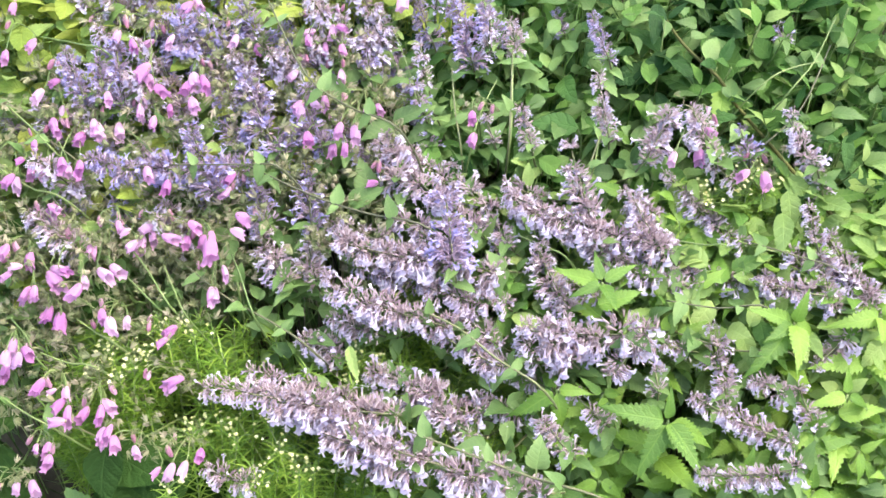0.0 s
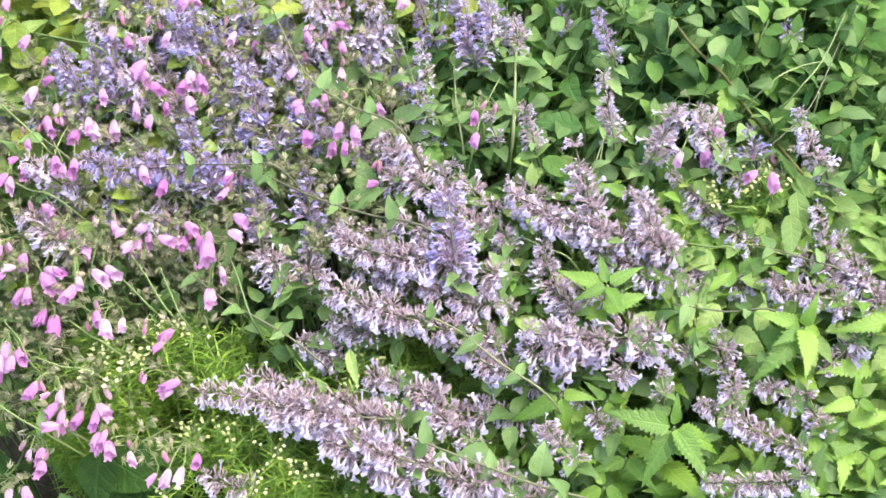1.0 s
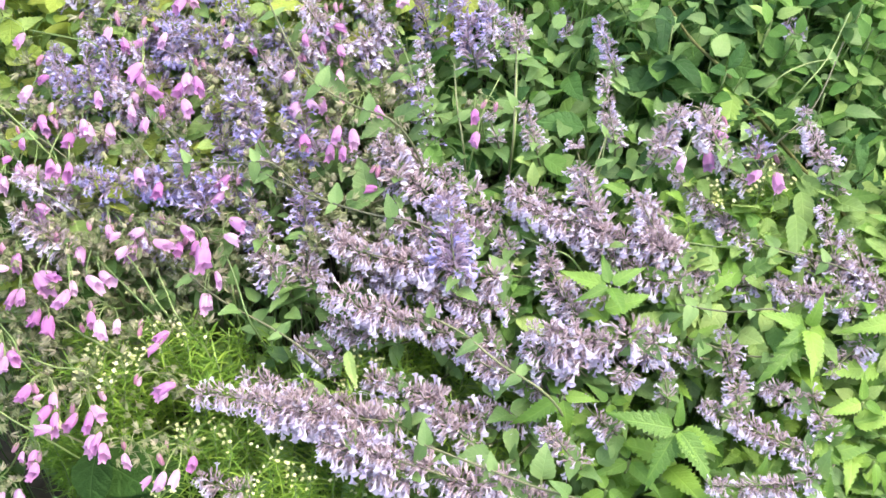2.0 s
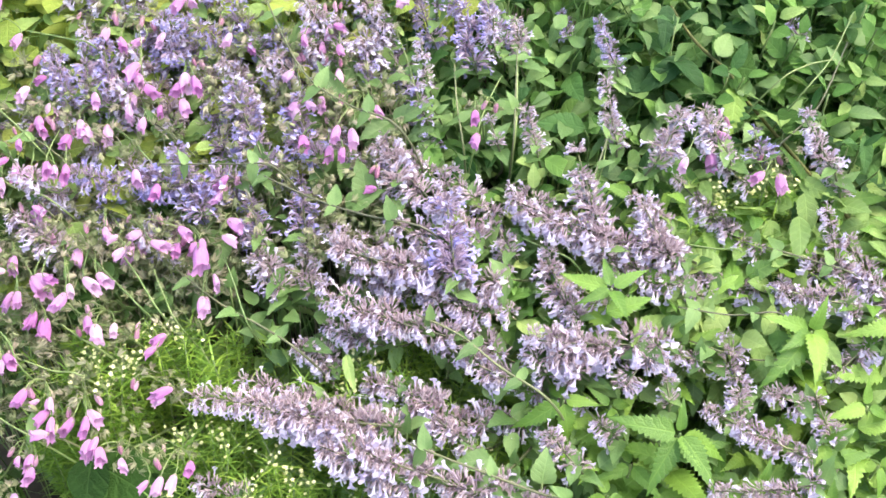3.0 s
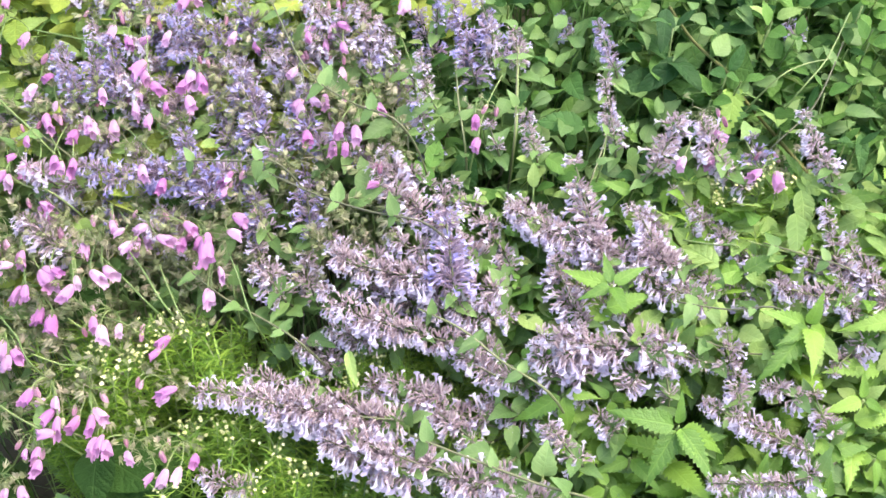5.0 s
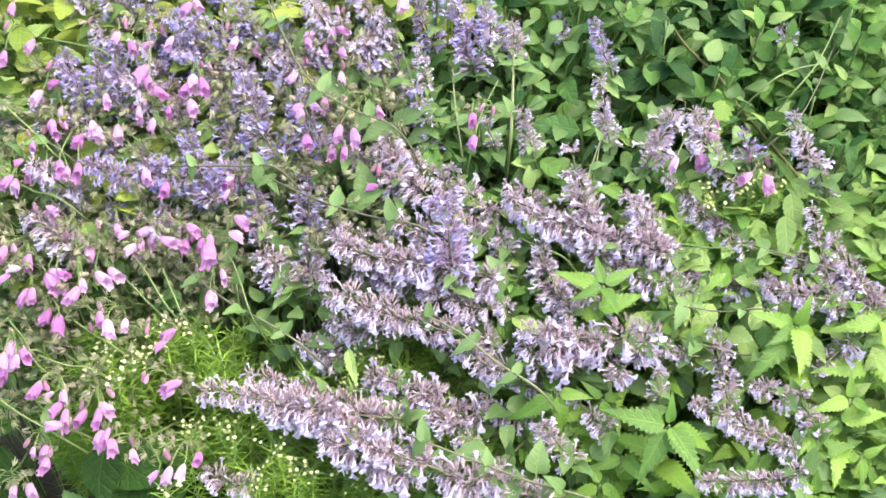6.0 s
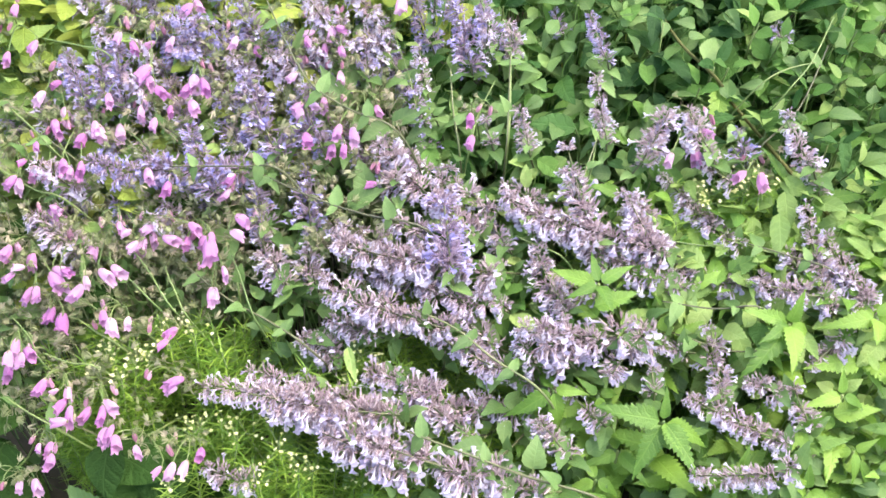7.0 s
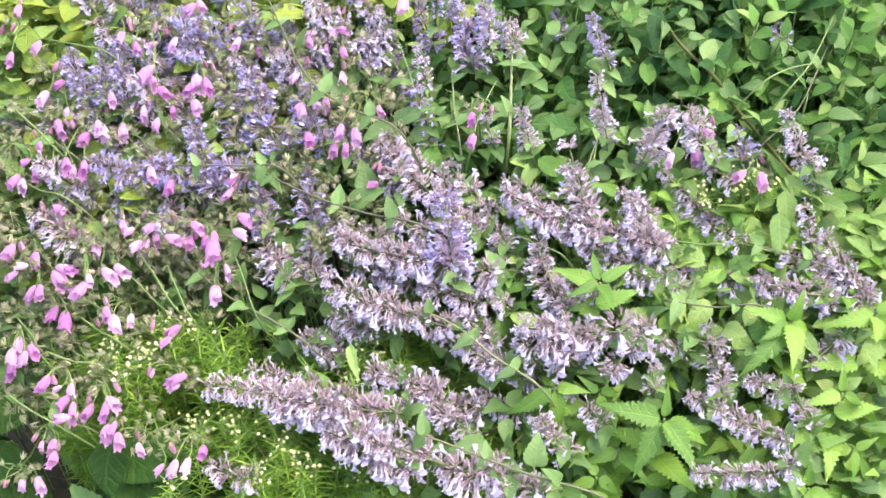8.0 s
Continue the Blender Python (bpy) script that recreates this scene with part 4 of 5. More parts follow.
    bellflower((-0.210, 1.163, 0.407), (-0.236, 0.973, 0.607),
        ((-0.236, 0.914, 0.623), (0.022, -0.011, -0.002), 0.025))
    bellflower((-0.307, 1.157, 0.403), (-0.340, 0.967, 0.603),
        ((-0.313, 0.915, 0.615), (0.023, -0.015, -0.004), 0.028), ((-0.345, 0.937, 0.598), (0.001, -0.029, -0.009), 0.030), ((-0.335, 0.942, 0.603), (0.008, -0.024, -0.011), 0.027))
    bellflower((-0.358, 1.164, 0.408), (-0.378, 0.974, 0.608),
        ((-0.352, 0.926, 0.615), (-0.019, -0.009, -0.003), 0.021), ((-0.366, 0.932, 0.622), (0.003, -0.017, -0.010), 0.020))
    bellflower((-0.408, 1.181, 0.420), (-0.457, 0.991, 0.620),
        ((-0.458, 0.960, 0.617), (0.027, -0.018, -0.004), 0.033))
    bellflower((-0.539, 1.234, 0.459), (-0.516, 1.044, 0.659),
        ((-0.487, 0.968, 0.662), (-0.015, -0.017, -0.008), 0.024), ((-0.493, 0.987, 0.645), (0.001, -0.025, -0.006), 0.026), ((-0.482, 0.993, 0.668), (-0.012, -0.014, 0.001), 0.018))
    bellflower((-0.457, 1.247, 0.468), (-0.473, 1.057, 0.668),
        ((-0.461, 0.996, 0.656), (-0.006, -0.027, -0.009), 0.029), ((-0.430, 0.986, 0.663), (0.003, -0.021, -0.006), 0.022), ((-0.472, 1.009, 0.683), (0.002, -0.019, -0.007), 0.020))
    bellflower((-0.420, 1.258, 0.476), (-0.436, 1.068, 0.676),
        ((-0.417, 0.988, 0.667), (0.007, -0.028, -0.007), 0.030), ((-0.423, 1.030, 0.681), (-0.003, -0.026, -0.011), 0.028))
    bellflower((-0.511, 1.117, 0.374), (-0.511, 0.927, 0.574),
        ((-0.475, 0.877, 0.591), (-0.011, -0.014, -0.001), 0.018))
    bellflower((-0.504, 1.364, 0.553), (-0.534, 1.174, 0.753),
        ((-0.495, 1.131, 0.754), (-0.010, -0.027, -0.009), 0.030), ((-0.523, 1.107, 0.750), (0.003, -0.025, -0.010), 0.027))
    bellflower((-0.451, 1.321, 0.522), (-0.482, 1.131, 0.722),
        ((-0.472, 1.064, 0.719), (-0.013, -0.024, -0.006), 0.028), ((-0.462, 1.094, 0.718), (-0.017, -0.015, -0.001), 0.023), ((-0.455, 1.069, 0.695), (0.007, -0.028, -0.008), 0.030))
    bellflower((-0.394, 1.301, 0.508), (-0.393, 1.111, 0.708),
        ((-0.393, 1.055, 0.721), (0.006, -0.026, -0.007), 0.027), ((-0.385, 1.050, 0.683), (0.002, -0.025, -0.012), 0.028), ((-0.356, 1.074, 0.711), (-0.003, -0.027, -0.010), 0.029))
    bellflower((-0.507, 1.266, 0.482), (-0.466, 1.076, 0.682),
        ((-0.462, 1.044, 0.685), (0.014, -0.021, -0.007), 0.026))
    bellflower((-0.431, 1.269, 0.484), (-0.417, 1.079, 0.684),
        ((-0.407, 1.039, 0.689), (0.007, -0.035, -0.014), 0.038))
    bellflower((-0.352, 1.368, 0.556), (-0.371, 1.178, 0.756),
        ((-0.346, 1.081, 0.745), (-0.022, -0.021, -0.013), 0.034), ((-0.354, 1.085, 0.730), (0.014, -0.023, -0.008), 0.028), ((-0.338, 1.065, 0.726), (0.016, -0.025, -0.009), 0.031), ((-0.350, 1.129, 0.753), (-0.025, -0.009, -0.006), 0.027), ((-0.376, 1.124, 0.757), (0.007, -0.021, -0.012), 0.025))
    bellflower((-0.403, 1.287, 0.497), (-0.358, 1.097, 0.697),
        ((-0.355, 1.048, 0.709), (0.003, -0.020, -0.012), 0.023), ((-0.335, 1.031, 0.702), (-0.005, -0.019, -0.013), 0.024), ((-0.322, 1.053, 0.706), (0.003, -0.021, -0.010), 0.023))
    bellflower((-0.299, 1.323, 0.523), (-0.304, 1.133, 0.723),
        ((-0.295, 1.078, 0.734), (0.007, -0.034, -0.012), 0.037), ((-0.282, 1.067, 0.736), (0.012, -0.026, -0.013), 0.031), ((-0.297, 1.071, 0.727), (-0.008, -0.022, -0.010), 0.026), ((-0.295, 1.047, 0.717), (0.015, -0.026, -0.008), 0.032))
    bellflower((-0.467, 1.372, 0.559), (-0.411, 1.182, 0.759),
        ((-0.394, 1.141, 0.762), (-0.007, -0.016, -0.011), 0.021))
    bellflower((-0.342, 1.409, 0.586), (-0.319, 1.219, 0.786),
        ((-0.309, 1.170, 0.785), (-0.015, -0.027, -0.007), 0.032), ((-0.309, 1.185, 0.785), (0.013, -0.022, -0.010), 0.028))
    bellflower((-0.170, 1.328, 0.527), (-0.181, 1.138, 0.727),
        ((-0.173, 1.086, 0.734), (-0.014, -0.013, -0.008), 0.021), ((-0.166, 1.061, 0.706), (-0.014, -0.018, -0.005), 0.023))
    bellflower((-0.105, 1.377, 0.563), (-0.151, 1.187, 0.763),
        ((-0.155, 1.139, 0.761), (-0.017, -0.004, 0.002), 0.018), ((-0.143, 1.137, 0.747), (-0.003, -0.019, -0.013), 0.023), ((-0.161, 1.115, 0.766), (-0.001, -0.021, -0.008), 0.022), ((-0.134, 1.147, 0.766), (0.001, -0.022, -0.014), 0.026))
    bellflower((-0.085, 1.385, 0.568), (-0.123, 1.195, 0.768),
        ((-0.129, 1.136, 0.769), (0.023, -0.009, -0.001), 0.025), ((-0.121, 1.110, 0.757), (0.001, -0.021, -0.011), 0.023))
    bellflower((-0.148, 1.324, 0.525), (-0.130, 1.134, 0.725),
        ((-0.123, 1.108, 0.724), (0.002, -0.029, -0.009), 0.030), ((-0.140, 1.067, 0.710), (0.001, -0.021, -0.012), 0.024))
    bellflower((-0.101, 1.287, 0.497), (-0.095, 1.097, 0.697),
        ((-0.090, 1.051, 0.707), (0.003, -0.021, -0.011), 0.024), ((-0.078, 1.072, 0.697), (0.004, -0.022, -0.009), 0.024), ((-0.103, 1.024, 0.693), (0.005, -0.025, -0.011), 0.028), ((-0.119, 1.021, 0.699), (-0.002, -0.023, -0.008), 0.024))
    bellflower((-0.166, 1.256, 0.475), (-0.139, 1.066, 0.675),
        ((-0.129, 1.024, 0.671), (0.002, -0.029, -0.009), 0.030), ((-0.111, 0.996, 0.686), (-0.002, -0.021, -0.008), 0.023), ((-0.157, 1.017, 0.689), (0.002, -0.027, -0.007), 0.028))
    bellflower((-0.079, 1.415, 0.591), (-0.046, 1.225, 0.791),
        ((-0.048, 1.168, 0.797), (0.001, -0.031, -0.020), 0.037))
    bellflower((-0.280, 1.199, 0.434), (-0.252, 1.009, 0.634),
        ((-0.245, 0.972, 0.642), (-0.007, -0.020, -0.007), 0.022))
    bellflower((-0.079, 1.210, 0.442), (-0.085, 1.020, 0.642),
        ((-0.075, 0.981, 0.642), (-0.018, -0.001, 0.001), 0.018))
    bellflower((-0.187, 1.293, 0.502), (-0.160, 1.103, 0.702),
        ((-0.168, 1.053, 0.703), (0.005, -0.021, -0.011), 0.024), ((-0.154, 1.052, 0.713), (0.011, -0.021, -0.008), 0.025))
    bellflower((0.283, 1.265, 0.482), (0.304, 1.075, 0.682),
        ((0.299, 1.017, 0.668), (-0.004, -0.032, -0.015), 0.035), ((0.265, 0.988, 0.679), (-0.009, -0.020, -0.011), 0.024), ((0.306, 1.028, 0.688), (0.013, -0.019, -0.001), 0.023))
    bellflower((0.375, 1.221, 0.449), (0.375, 1.031, 0.649),
        ((0.346, 0.968, 0.666), (-0.023, -0.018, -0.002), 0.029), ((0.368, 0.981, 0.656), (0.004, -0.027, -0.012), 0.030))
    bellflower((0.047, 1.278, 0.491), (0.037, 1.088, 0.691),
        ((0.034, 1.046, 0.700), (-0.000, -0.025, -0.005), 0.025), ((0.037, 1.020, 0.686), (-0.007, -0.020, -0.009), 0.022))
    bellflower((-0.363, 1.204, 0.437), (-0.324, 1.014, 0.637),
        ((-0.313, 0.968, 0.653), (0.001, -0.024, -0.006), 0.025))
    bellflower((-0.519, 1.403, 0.581), (-0.551, 1.213, 0.781),
        ((-0.528, 1.175, 0.783), (-0.004, -0.018, -0.008), 0.020))
    bellflower((-0.223, 1.364, 0.553), (-0.249, 1.174, 0.753),
        ((-0.226, 1.136, 0.746), (-0.002, -0.018, -0.011), 0.021), ((-0.249, 1.129, 0.760), (-0.003, -0.022, -0.008), 0.023))
    bellflower((-0.366, 1.364, 0.553), (-0.342, 1.174, 0.753),
        ((-0.323, 1.117, 0.765), (-0.005, -0.021, -0.007), 0.022))


def nettles():
    nettle((0.210, 0.923, 0.287), (0.239, 0.753, 0.487),
        (0.171, 0.747, 0.512), (0.294, 0.745, 0.461), (0.201, 0.710, 0.447), (0.269, 0.695, 0.477), (0.240, 0.763, 0.523), (0.252, 0.715, 0.480))
    nettle((0.368, 1.010, 0.349), (0.385, 0.840, 0.549),
        (0.334, 0.842, 0.573), (0.393, 0.838, 0.588), (0.384, 0.778, 0.547), (0.333, 0.781, 0.529), (0.421, 0.844, 0.531), (0.353, 0.806, 0.556))
    nettle((0.470, 1.017, 0.353), (0.482, 0.847, 0.553),
        (0.425, 0.827, 0.558), (0.468, 0.796, 0.556), (0.502, 0.853, 0.580), (0.452, 0.867, 0.553))
    nettle((0.472, 1.007, 0.296), (0.477, 0.837, 0.496),
        (0.406, 0.813, 0.516), (0.455, 0.815, 0.465), (0.495, 0.801, 0.486))
    nettle((0.117, 0.963, 0.294), (0.124, 0.793, 0.494),
        (0.071, 0.773, 0.466), (0.159, 0.782, 0.504), (0.108, 0.831, 0.501), (0.133, 0.763, 0.455))
    nettle((0.187, 0.958, 0.291), (0.173, 0.788, 0.491),
        (0.180, 0.772, 0.459), (0.204, 0.805, 0.483), (0.150, 0.794, 0.510))
    nettle((0.188, 1.047, 0.340), (0.174, 0.862, 0.588),
        (0.182, 0.815, 0.592), (0.121, 0.880, 0.591), (0.212, 0.880, 0.606), (0.166, 0.893, 0.612), (0.140, 0.842, 0.585))
    nettle((0.363, 0.928, 0.269), (0.390, 0.758, 0.469),
        (0.369, 0.728, 0.456), (0.400, 0.745, 0.499), (0.394, 0.729, 0.449))
    nettle((0.441, 0.958, 0.291), (0.440, 0.788, 0.491),
        (0.395, 0.765, 0.497), (0.474, 0.786, 0.475), (0.438, 0.802, 0.519))
    nettle((0.308, 0.894, 0.245), (0.322, 0.724, 0.445),
        (0.282, 0.690, 0.458), (0.352, 0.703, 0.443), (0.332, 0.734, 0.469))
    nettle((0.198, 0.933, 0.229), (0.197, 0.763, 0.429),
        (0.157, 0.741, 0.426), (0.187, 0.792, 0.443), (0.222, 0.724, 0.427))
    nettle((0.185, 0.908, 0.211), (0.171, 0.738, 0.411),
        (0.134, 0.732, 0.390), (0.202, 0.729, 0.395), (0.160, 0.763, 0.429))
    nettle((0.379, 0.899, 0.204), (0.404, 0.729, 0.404),
        (0.376, 0.726, 0.389), (0.426, 0.706, 0.412), (0.402, 0.742, 0.434))
    nettle((0.330, 1.014, 0.289), (0.325, 0.844, 0.489),
        (0.287, 0.821, 0.493), (0.363, 0.866, 0.487), (0.331, 0.823, 0.457))
    nettle((0.229, 1.079, 0.336), (0.240, 0.909, 0.536),
        (0.209, 0.919, 0.536), (0.264, 0.865, 0.538), (0.254, 0.931, 0.561))
    nettle((0.269, 1.117, 0.365), (0.296, 0.947, 0.565),
        (0.257, 0.917, 0.571), (0.335, 0.968, 0.558), (0.300, 0.959, 0.597))
    nettle((0.077, 1.014, 0.289), (0.094, 0.844, 0.489),
        (0.062, 0.843, 0.473), (0.122, 0.820, 0.511), (0.091, 0.801, 0.478))
    nettle((0.377, 0.973, 0.259), (0.358, 0.803, 0.459),
        (0.329, 0.805, 0.443), (0.378, 0.781, 0.484), (0.355, 0.761, 0.449))
    nettle((0.443, 0.933, 0.229), (0.459, 0.763, 0.429),
        (0.426, 0.771, 0.420), (0.484, 0.763, 0.447), (0.461, 0.734, 0.407))
    nettle((0.499, 0.953, 0.244), (0.506, 0.783, 0.444),
        (0.469, 0.784, 0.442), (0.501, 0.744, 0.432), (0.512, 0.814, 0.466))


def single_leaves():
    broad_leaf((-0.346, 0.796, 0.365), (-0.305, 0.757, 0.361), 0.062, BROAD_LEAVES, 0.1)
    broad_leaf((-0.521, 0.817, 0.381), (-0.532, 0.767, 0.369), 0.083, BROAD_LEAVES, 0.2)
    broad_leaf((0.164, 1.079, 0.662), (0.110, 1.071, 0.678), 0.073, HERB_LEAVES, -0.0)
    broad_leaf((0.347, 1.160, 0.710), (0.370, 1.145, 0.721), 0.078, BROAD_LEAVES, 0.2)
    broad_leaf((0.352, 1.135, 0.692), (0.334, 1.058, 0.658), 0.062, NETTLE_LEAVES, 0.0)
    broad_leaf((0.275, 1.217, 0.763), (0.267, 1.160, 0.743), 0.050, HERB_LEAVES, 0.1)
    broad_leaf((0.300, 1.179, 0.713), (0.237, 1.139, 0.705), 0.047, HERB_LEAVES, 0.0)
    broad_leaf((-0.057, 1.059, 0.681), (-0.016, 1.061, 0.705), 0.039, CATMINT_LEAVES, 0.1)
    broad_leaf((-0.064, 1.065, 0.674), (-0.096, 1.029, 0.670), 0.047, CATMINT_LEAVES, -0.1)
    broad_leaf((-0.115, 1.077, 0.694), (-0.152, 1.105, 0.736), 0.037, CATMINT_LEAVES, -0.2)
    broad_leaf((-0.202, 1.002, 0.640), (-0.211, 1.026, 0.680), 0.037, CATMINT_LEAVES, -0.3)
    broad_leaf((-0.206, 1.008, 0.644), (-0.195, 0.974, 0.642), 0.027, CATMINT_LEAVES, -0.2)
    broad_leaf((-0.086, 0.991, 0.620), (-0.096, 1.014, 0.660), 0.052, CATMINT_LEAVES, -0.3)
    broad_leaf((-0.108, 0.974, 0.619), (-0.068, 0.974, 0.642), 0.044, CATMINT_LEAVES, 0.2)
    broad_leaf((-0.279, 1.168, 0.738), (-0.274, 1.178, 0.767), 0.037, BROAD_LEAVES, -0.0)
    broad_leaf((-0.180, 1.139, 0.739), (-0.168, 1.146, 0.766), 0.025, CATMINT_LEAVES, 0.2)
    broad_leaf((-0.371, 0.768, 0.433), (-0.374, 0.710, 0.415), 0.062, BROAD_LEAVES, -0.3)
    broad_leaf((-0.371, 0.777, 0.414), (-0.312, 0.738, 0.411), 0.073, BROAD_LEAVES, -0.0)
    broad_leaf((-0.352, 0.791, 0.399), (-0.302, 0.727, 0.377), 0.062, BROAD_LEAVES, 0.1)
    broad_leaf((-0.305, 0.987, 0.594), (-0.322, 0.988, 0.618), 0.041, BROAD_LEAVES, -0.0)
    broad_leaf((-0.310, 1.013, 0.602), (-0.355, 0.996, 0.612), 0.041, LIME_LEAVES, -0.2)
    broad_leaf((-0.102, 0.820, 0.532), (-0.093, 0.776, 0.525), 0.023, LIME_LEAVES, -0.2)
    broad_leaf((0.404, 0.956, 0.583), (0.393, 0.979, 0.623), 0.052, HERB_LEAVES, -0.2)
    broad_leaf((0.391, 0.954, 0.616), (0.384, 0.904, 0.604), 0.044, LIME_LEAVES, -0.1)
    broad_leaf((0.355, 0.858, 0.536), (0.355, 0.822, 0.534), 0.047, HERB_LEAVES, -0.1)
    broad_leaf((0.460, 0.996, 0.612), (0.503, 0.988, 0.629), 0.047, NETTLE_LEAVES, 0.2)
    broad_leaf((0.415, 1.008, 0.621), (0.401, 0.962, 0.611), 0.057, HERB_LEAVES, -0.2)
    broad_leaf((0.495, 1.070, 0.655), (0.481, 1.017, 0.639), 0.037, HERB_LEAVES, -0.1)
    broad_leaf((0.100, 0.991, 0.632), (0.099, 0.997, 0.659), 0.027, LIME_LEAVES, -0.1)
    broad_leaf((-0.015, 0.730, 0.430), (-0.005, 0.740, 0.462), 0.031, CATMINT_LEAVES, -0.2)
    broad_leaf((0.099, 0.721, 0.449), (0.104, 0.733, 0.482), 0.047, CATMINT_LEAVES, -0.1)
    broad_leaf((0.072, 0.716, 0.445), (0.067, 0.684, 0.447), 0.052, CATMINT_LEAVES, -0.2)
    broad_leaf((0.046, 0.747, 0.455), (0.010, 0.731, 0.468), 0.041, CATMINT_LEAVES, -0.0)
    broad_leaf((-0.039, 0.769, 0.471), (-0.036, 0.769, 0.496), 0.023, CATMINT_LEAVES, -0.3)
    broad_leaf((-0.237, 0.912, 0.551), (-0.232, 0.915, 0.577), 0.027, CATMINT_LEAVES, 0.3)
    broad_leaf((-0.410, 0.914, 0.540), (-0.380, 0.871, 0.533), 0.052, BROAD_LEAVES, -0.1)
    broad_leaf((-0.533, 1.085, 0.655), (-0.491, 1.031, 0.638), 0.062, BROAD_LEAVES, 0.3)
    broad_leaf((-0.531, 0.992, 0.575), (-0.502, 0.953, 0.569), 0.062, BROAD_LEAVES, 0.1)
    broad_leaf((-0.060, 0.871, 0.533), (-0.066, 0.877, 0.561), 0.027, CATMINT_LEAVES, 0.1)
    broad_leaf((0.281, 0.950, 0.579), (0.259, 0.951, 0.603), 0.046, LIME_LEAVES, -0.0)
    broad_leaf((0.484, 0.939, 0.571), (0.505, 0.940, 0.595), 0.052, LIME_LEAVES, 0.3)
    broad_leaf((0.464, 0.959, 0.573), (0.426, 0.920, 0.569), 0.041, LIME_LEAVES, -0.2)
    broad_leaf((0.104, 0.943, 0.608), (0.093, 0.937, 0.627), 0.041, CATMINT_LEAVES, 0.1)
    broad_leaf((0.418, 1.086, 0.678), (0.402, 1.050, 0.674), 0.062, BROAD_LEAVES, -0.1)
    broad_leaf((0.503, 0.939, 0.547), (0.474, 0.956, 0.583), 0.046, LIME_LEAVES, 0.1)
    broad_leaf((0.318, 1.019, 0.606), (0.293, 0.967, 0.591), 0.041, LIME_LEAVES, 0.1)


def leaning_stems():
    stalk(0.0015, 0, (-0.211, 1.139, 0.808), (-0.159, 1.051, 0.747), (-0.106, 1.016, 0.722), (-0.050, 0.993, 0.706))
    stalk(0.0014, 0, (-0.309, 0.970, 0.673), (-0.226, 0.970, 0.673), (-0.181, 0.965, 0.670))
    stalk(0.0016, 0, (-0.221, 0.977, 0.667), (-0.143, 0.946, 0.645), (-0.085, 0.930, 0.634), (-0.015, 0.915, 0.623))
    stalk(0.0017, 0, (-0.030, 0.848, 0.564), (0.016, 0.830, 0.551), (0.058, 0.802, 0.531), (0.106, 0.775, 0.512))
    stalk(0.0018, 0, (-0.038, 0.739, 0.487), (0.021, 0.721, 0.474), (0.091, 0.700, 0.459), (0.166, 0.681, 0.446))
    stalk(0.0016, 0, (-0.290, 0.904, 0.580), (-0.243, 0.874, 0.559), (-0.191, 0.851, 0.542), (-0.152, 0.830, 0.527))
    stalk(0.0034, 1, (0.357, 1.135, 0.680), (0.391, 1.094, 0.650), (0.428, 1.051, 0.618), (0.475, 0.995, 0.577))
    stalk(0.0030, 1, (0.278, 1.210, 0.758), (0.304, 1.171, 0.729), (0.349, 1.126, 0.696))
    stalk(0.0012, 0, (0.084, 1.118, 0.745), (0.081, 1.074, 0.714), (0.077, 1.020, 0.675))
    stalk(0.0014, 0, (0.187, 1.032, 0.684), (0.175, 1.006, 0.665), (0.160, 0.974, 0.642))
    stalk(0.0013, 0, (0.245, 0.855, 0.569), (0.301, 0.848, 0.564), (0.356, 0.848, 0.564))
    stalk(0.0013, 0, (0.348, 0.918, 0.602), (0.391, 0.907, 0.594), (0.446, 0.888, 0.581))
    stalk(0.0014, 0, (0.260, 0.840, 0.535), (0.320, 0.825, 0.523), (0.382, 0.822, 0.522))
    stalk(0.0011, 0, (-0.103, 1.211, 0.780), (-0.066, 1.139, 0.728), (-0.016, 1.083, 0.687))
    stalk(0.0016, 0, (0.011, 1.117, 0.723), (0.014, 1.074, 0.692), (0.021, 1.032, 0.661))
    stalk(0.0016, 0, (0.481, 1.152, 0.737), (0.436, 1.083, 0.687), (0.383, 1.041, 0.656))
    stalk(0.0013, 0, (-0.530, 1.071, 0.701), (-0.485, 1.041, 0.679), (-0.433, 1.011, 0.658))
    stalk(0.0013, 0, (-0.510, 1.035, 0.675), (-0.462, 0.982, 0.637), (-0.439, 0.959, 0.620))
    stalk(0.0013, 0, (-0.422, 1.071, 0.701), (-0.352, 1.053, 0.688), (-0.303, 1.029, 0.670))
    stalk(0.0013, 0, (-0.484, 0.791, 0.487), (-0.444, 0.771, 0.473), (-0.393, 0.762, 0.466))
    stalk(0.0014, 2, (-0.385, 0.915, 0.588), (-0.344, 0.884, 0.566), (-0.324, 0.868, 0.555))
    stalk(0.0013, 2, (-0.410, 0.858, 0.542), (-0.387, 0.845, 0.533), (-0.365, 0.835, 0.526))
    stalk(0.0014, 2, (-0.442, 0.822, 0.522), (-0.410, 0.813, 0.515), (-0.379, 0.809, 0.512))
    stalk(0.0013, 2, (-0.481, 0.855, 0.545), (-0.460, 0.837, 0.532), (-0.442, 0.814, 0.516))
    stalk(0.0015, 2, (-0.529, 1.070, 0.705), (-0.487, 1.040, 0.683), (-0.460, 1.018, 0.668))
    stalk(0.0013, 2, (-0.492, 1.139, 0.754), (-0.441, 1.130, 0.748), (-0.407, 1.120, 0.741))
    stalk(0.0013, 2, (-0.380, 1.044, 0.681), (-0.359, 1.031, 0.672), (-0.330, 1.006, 0.654))
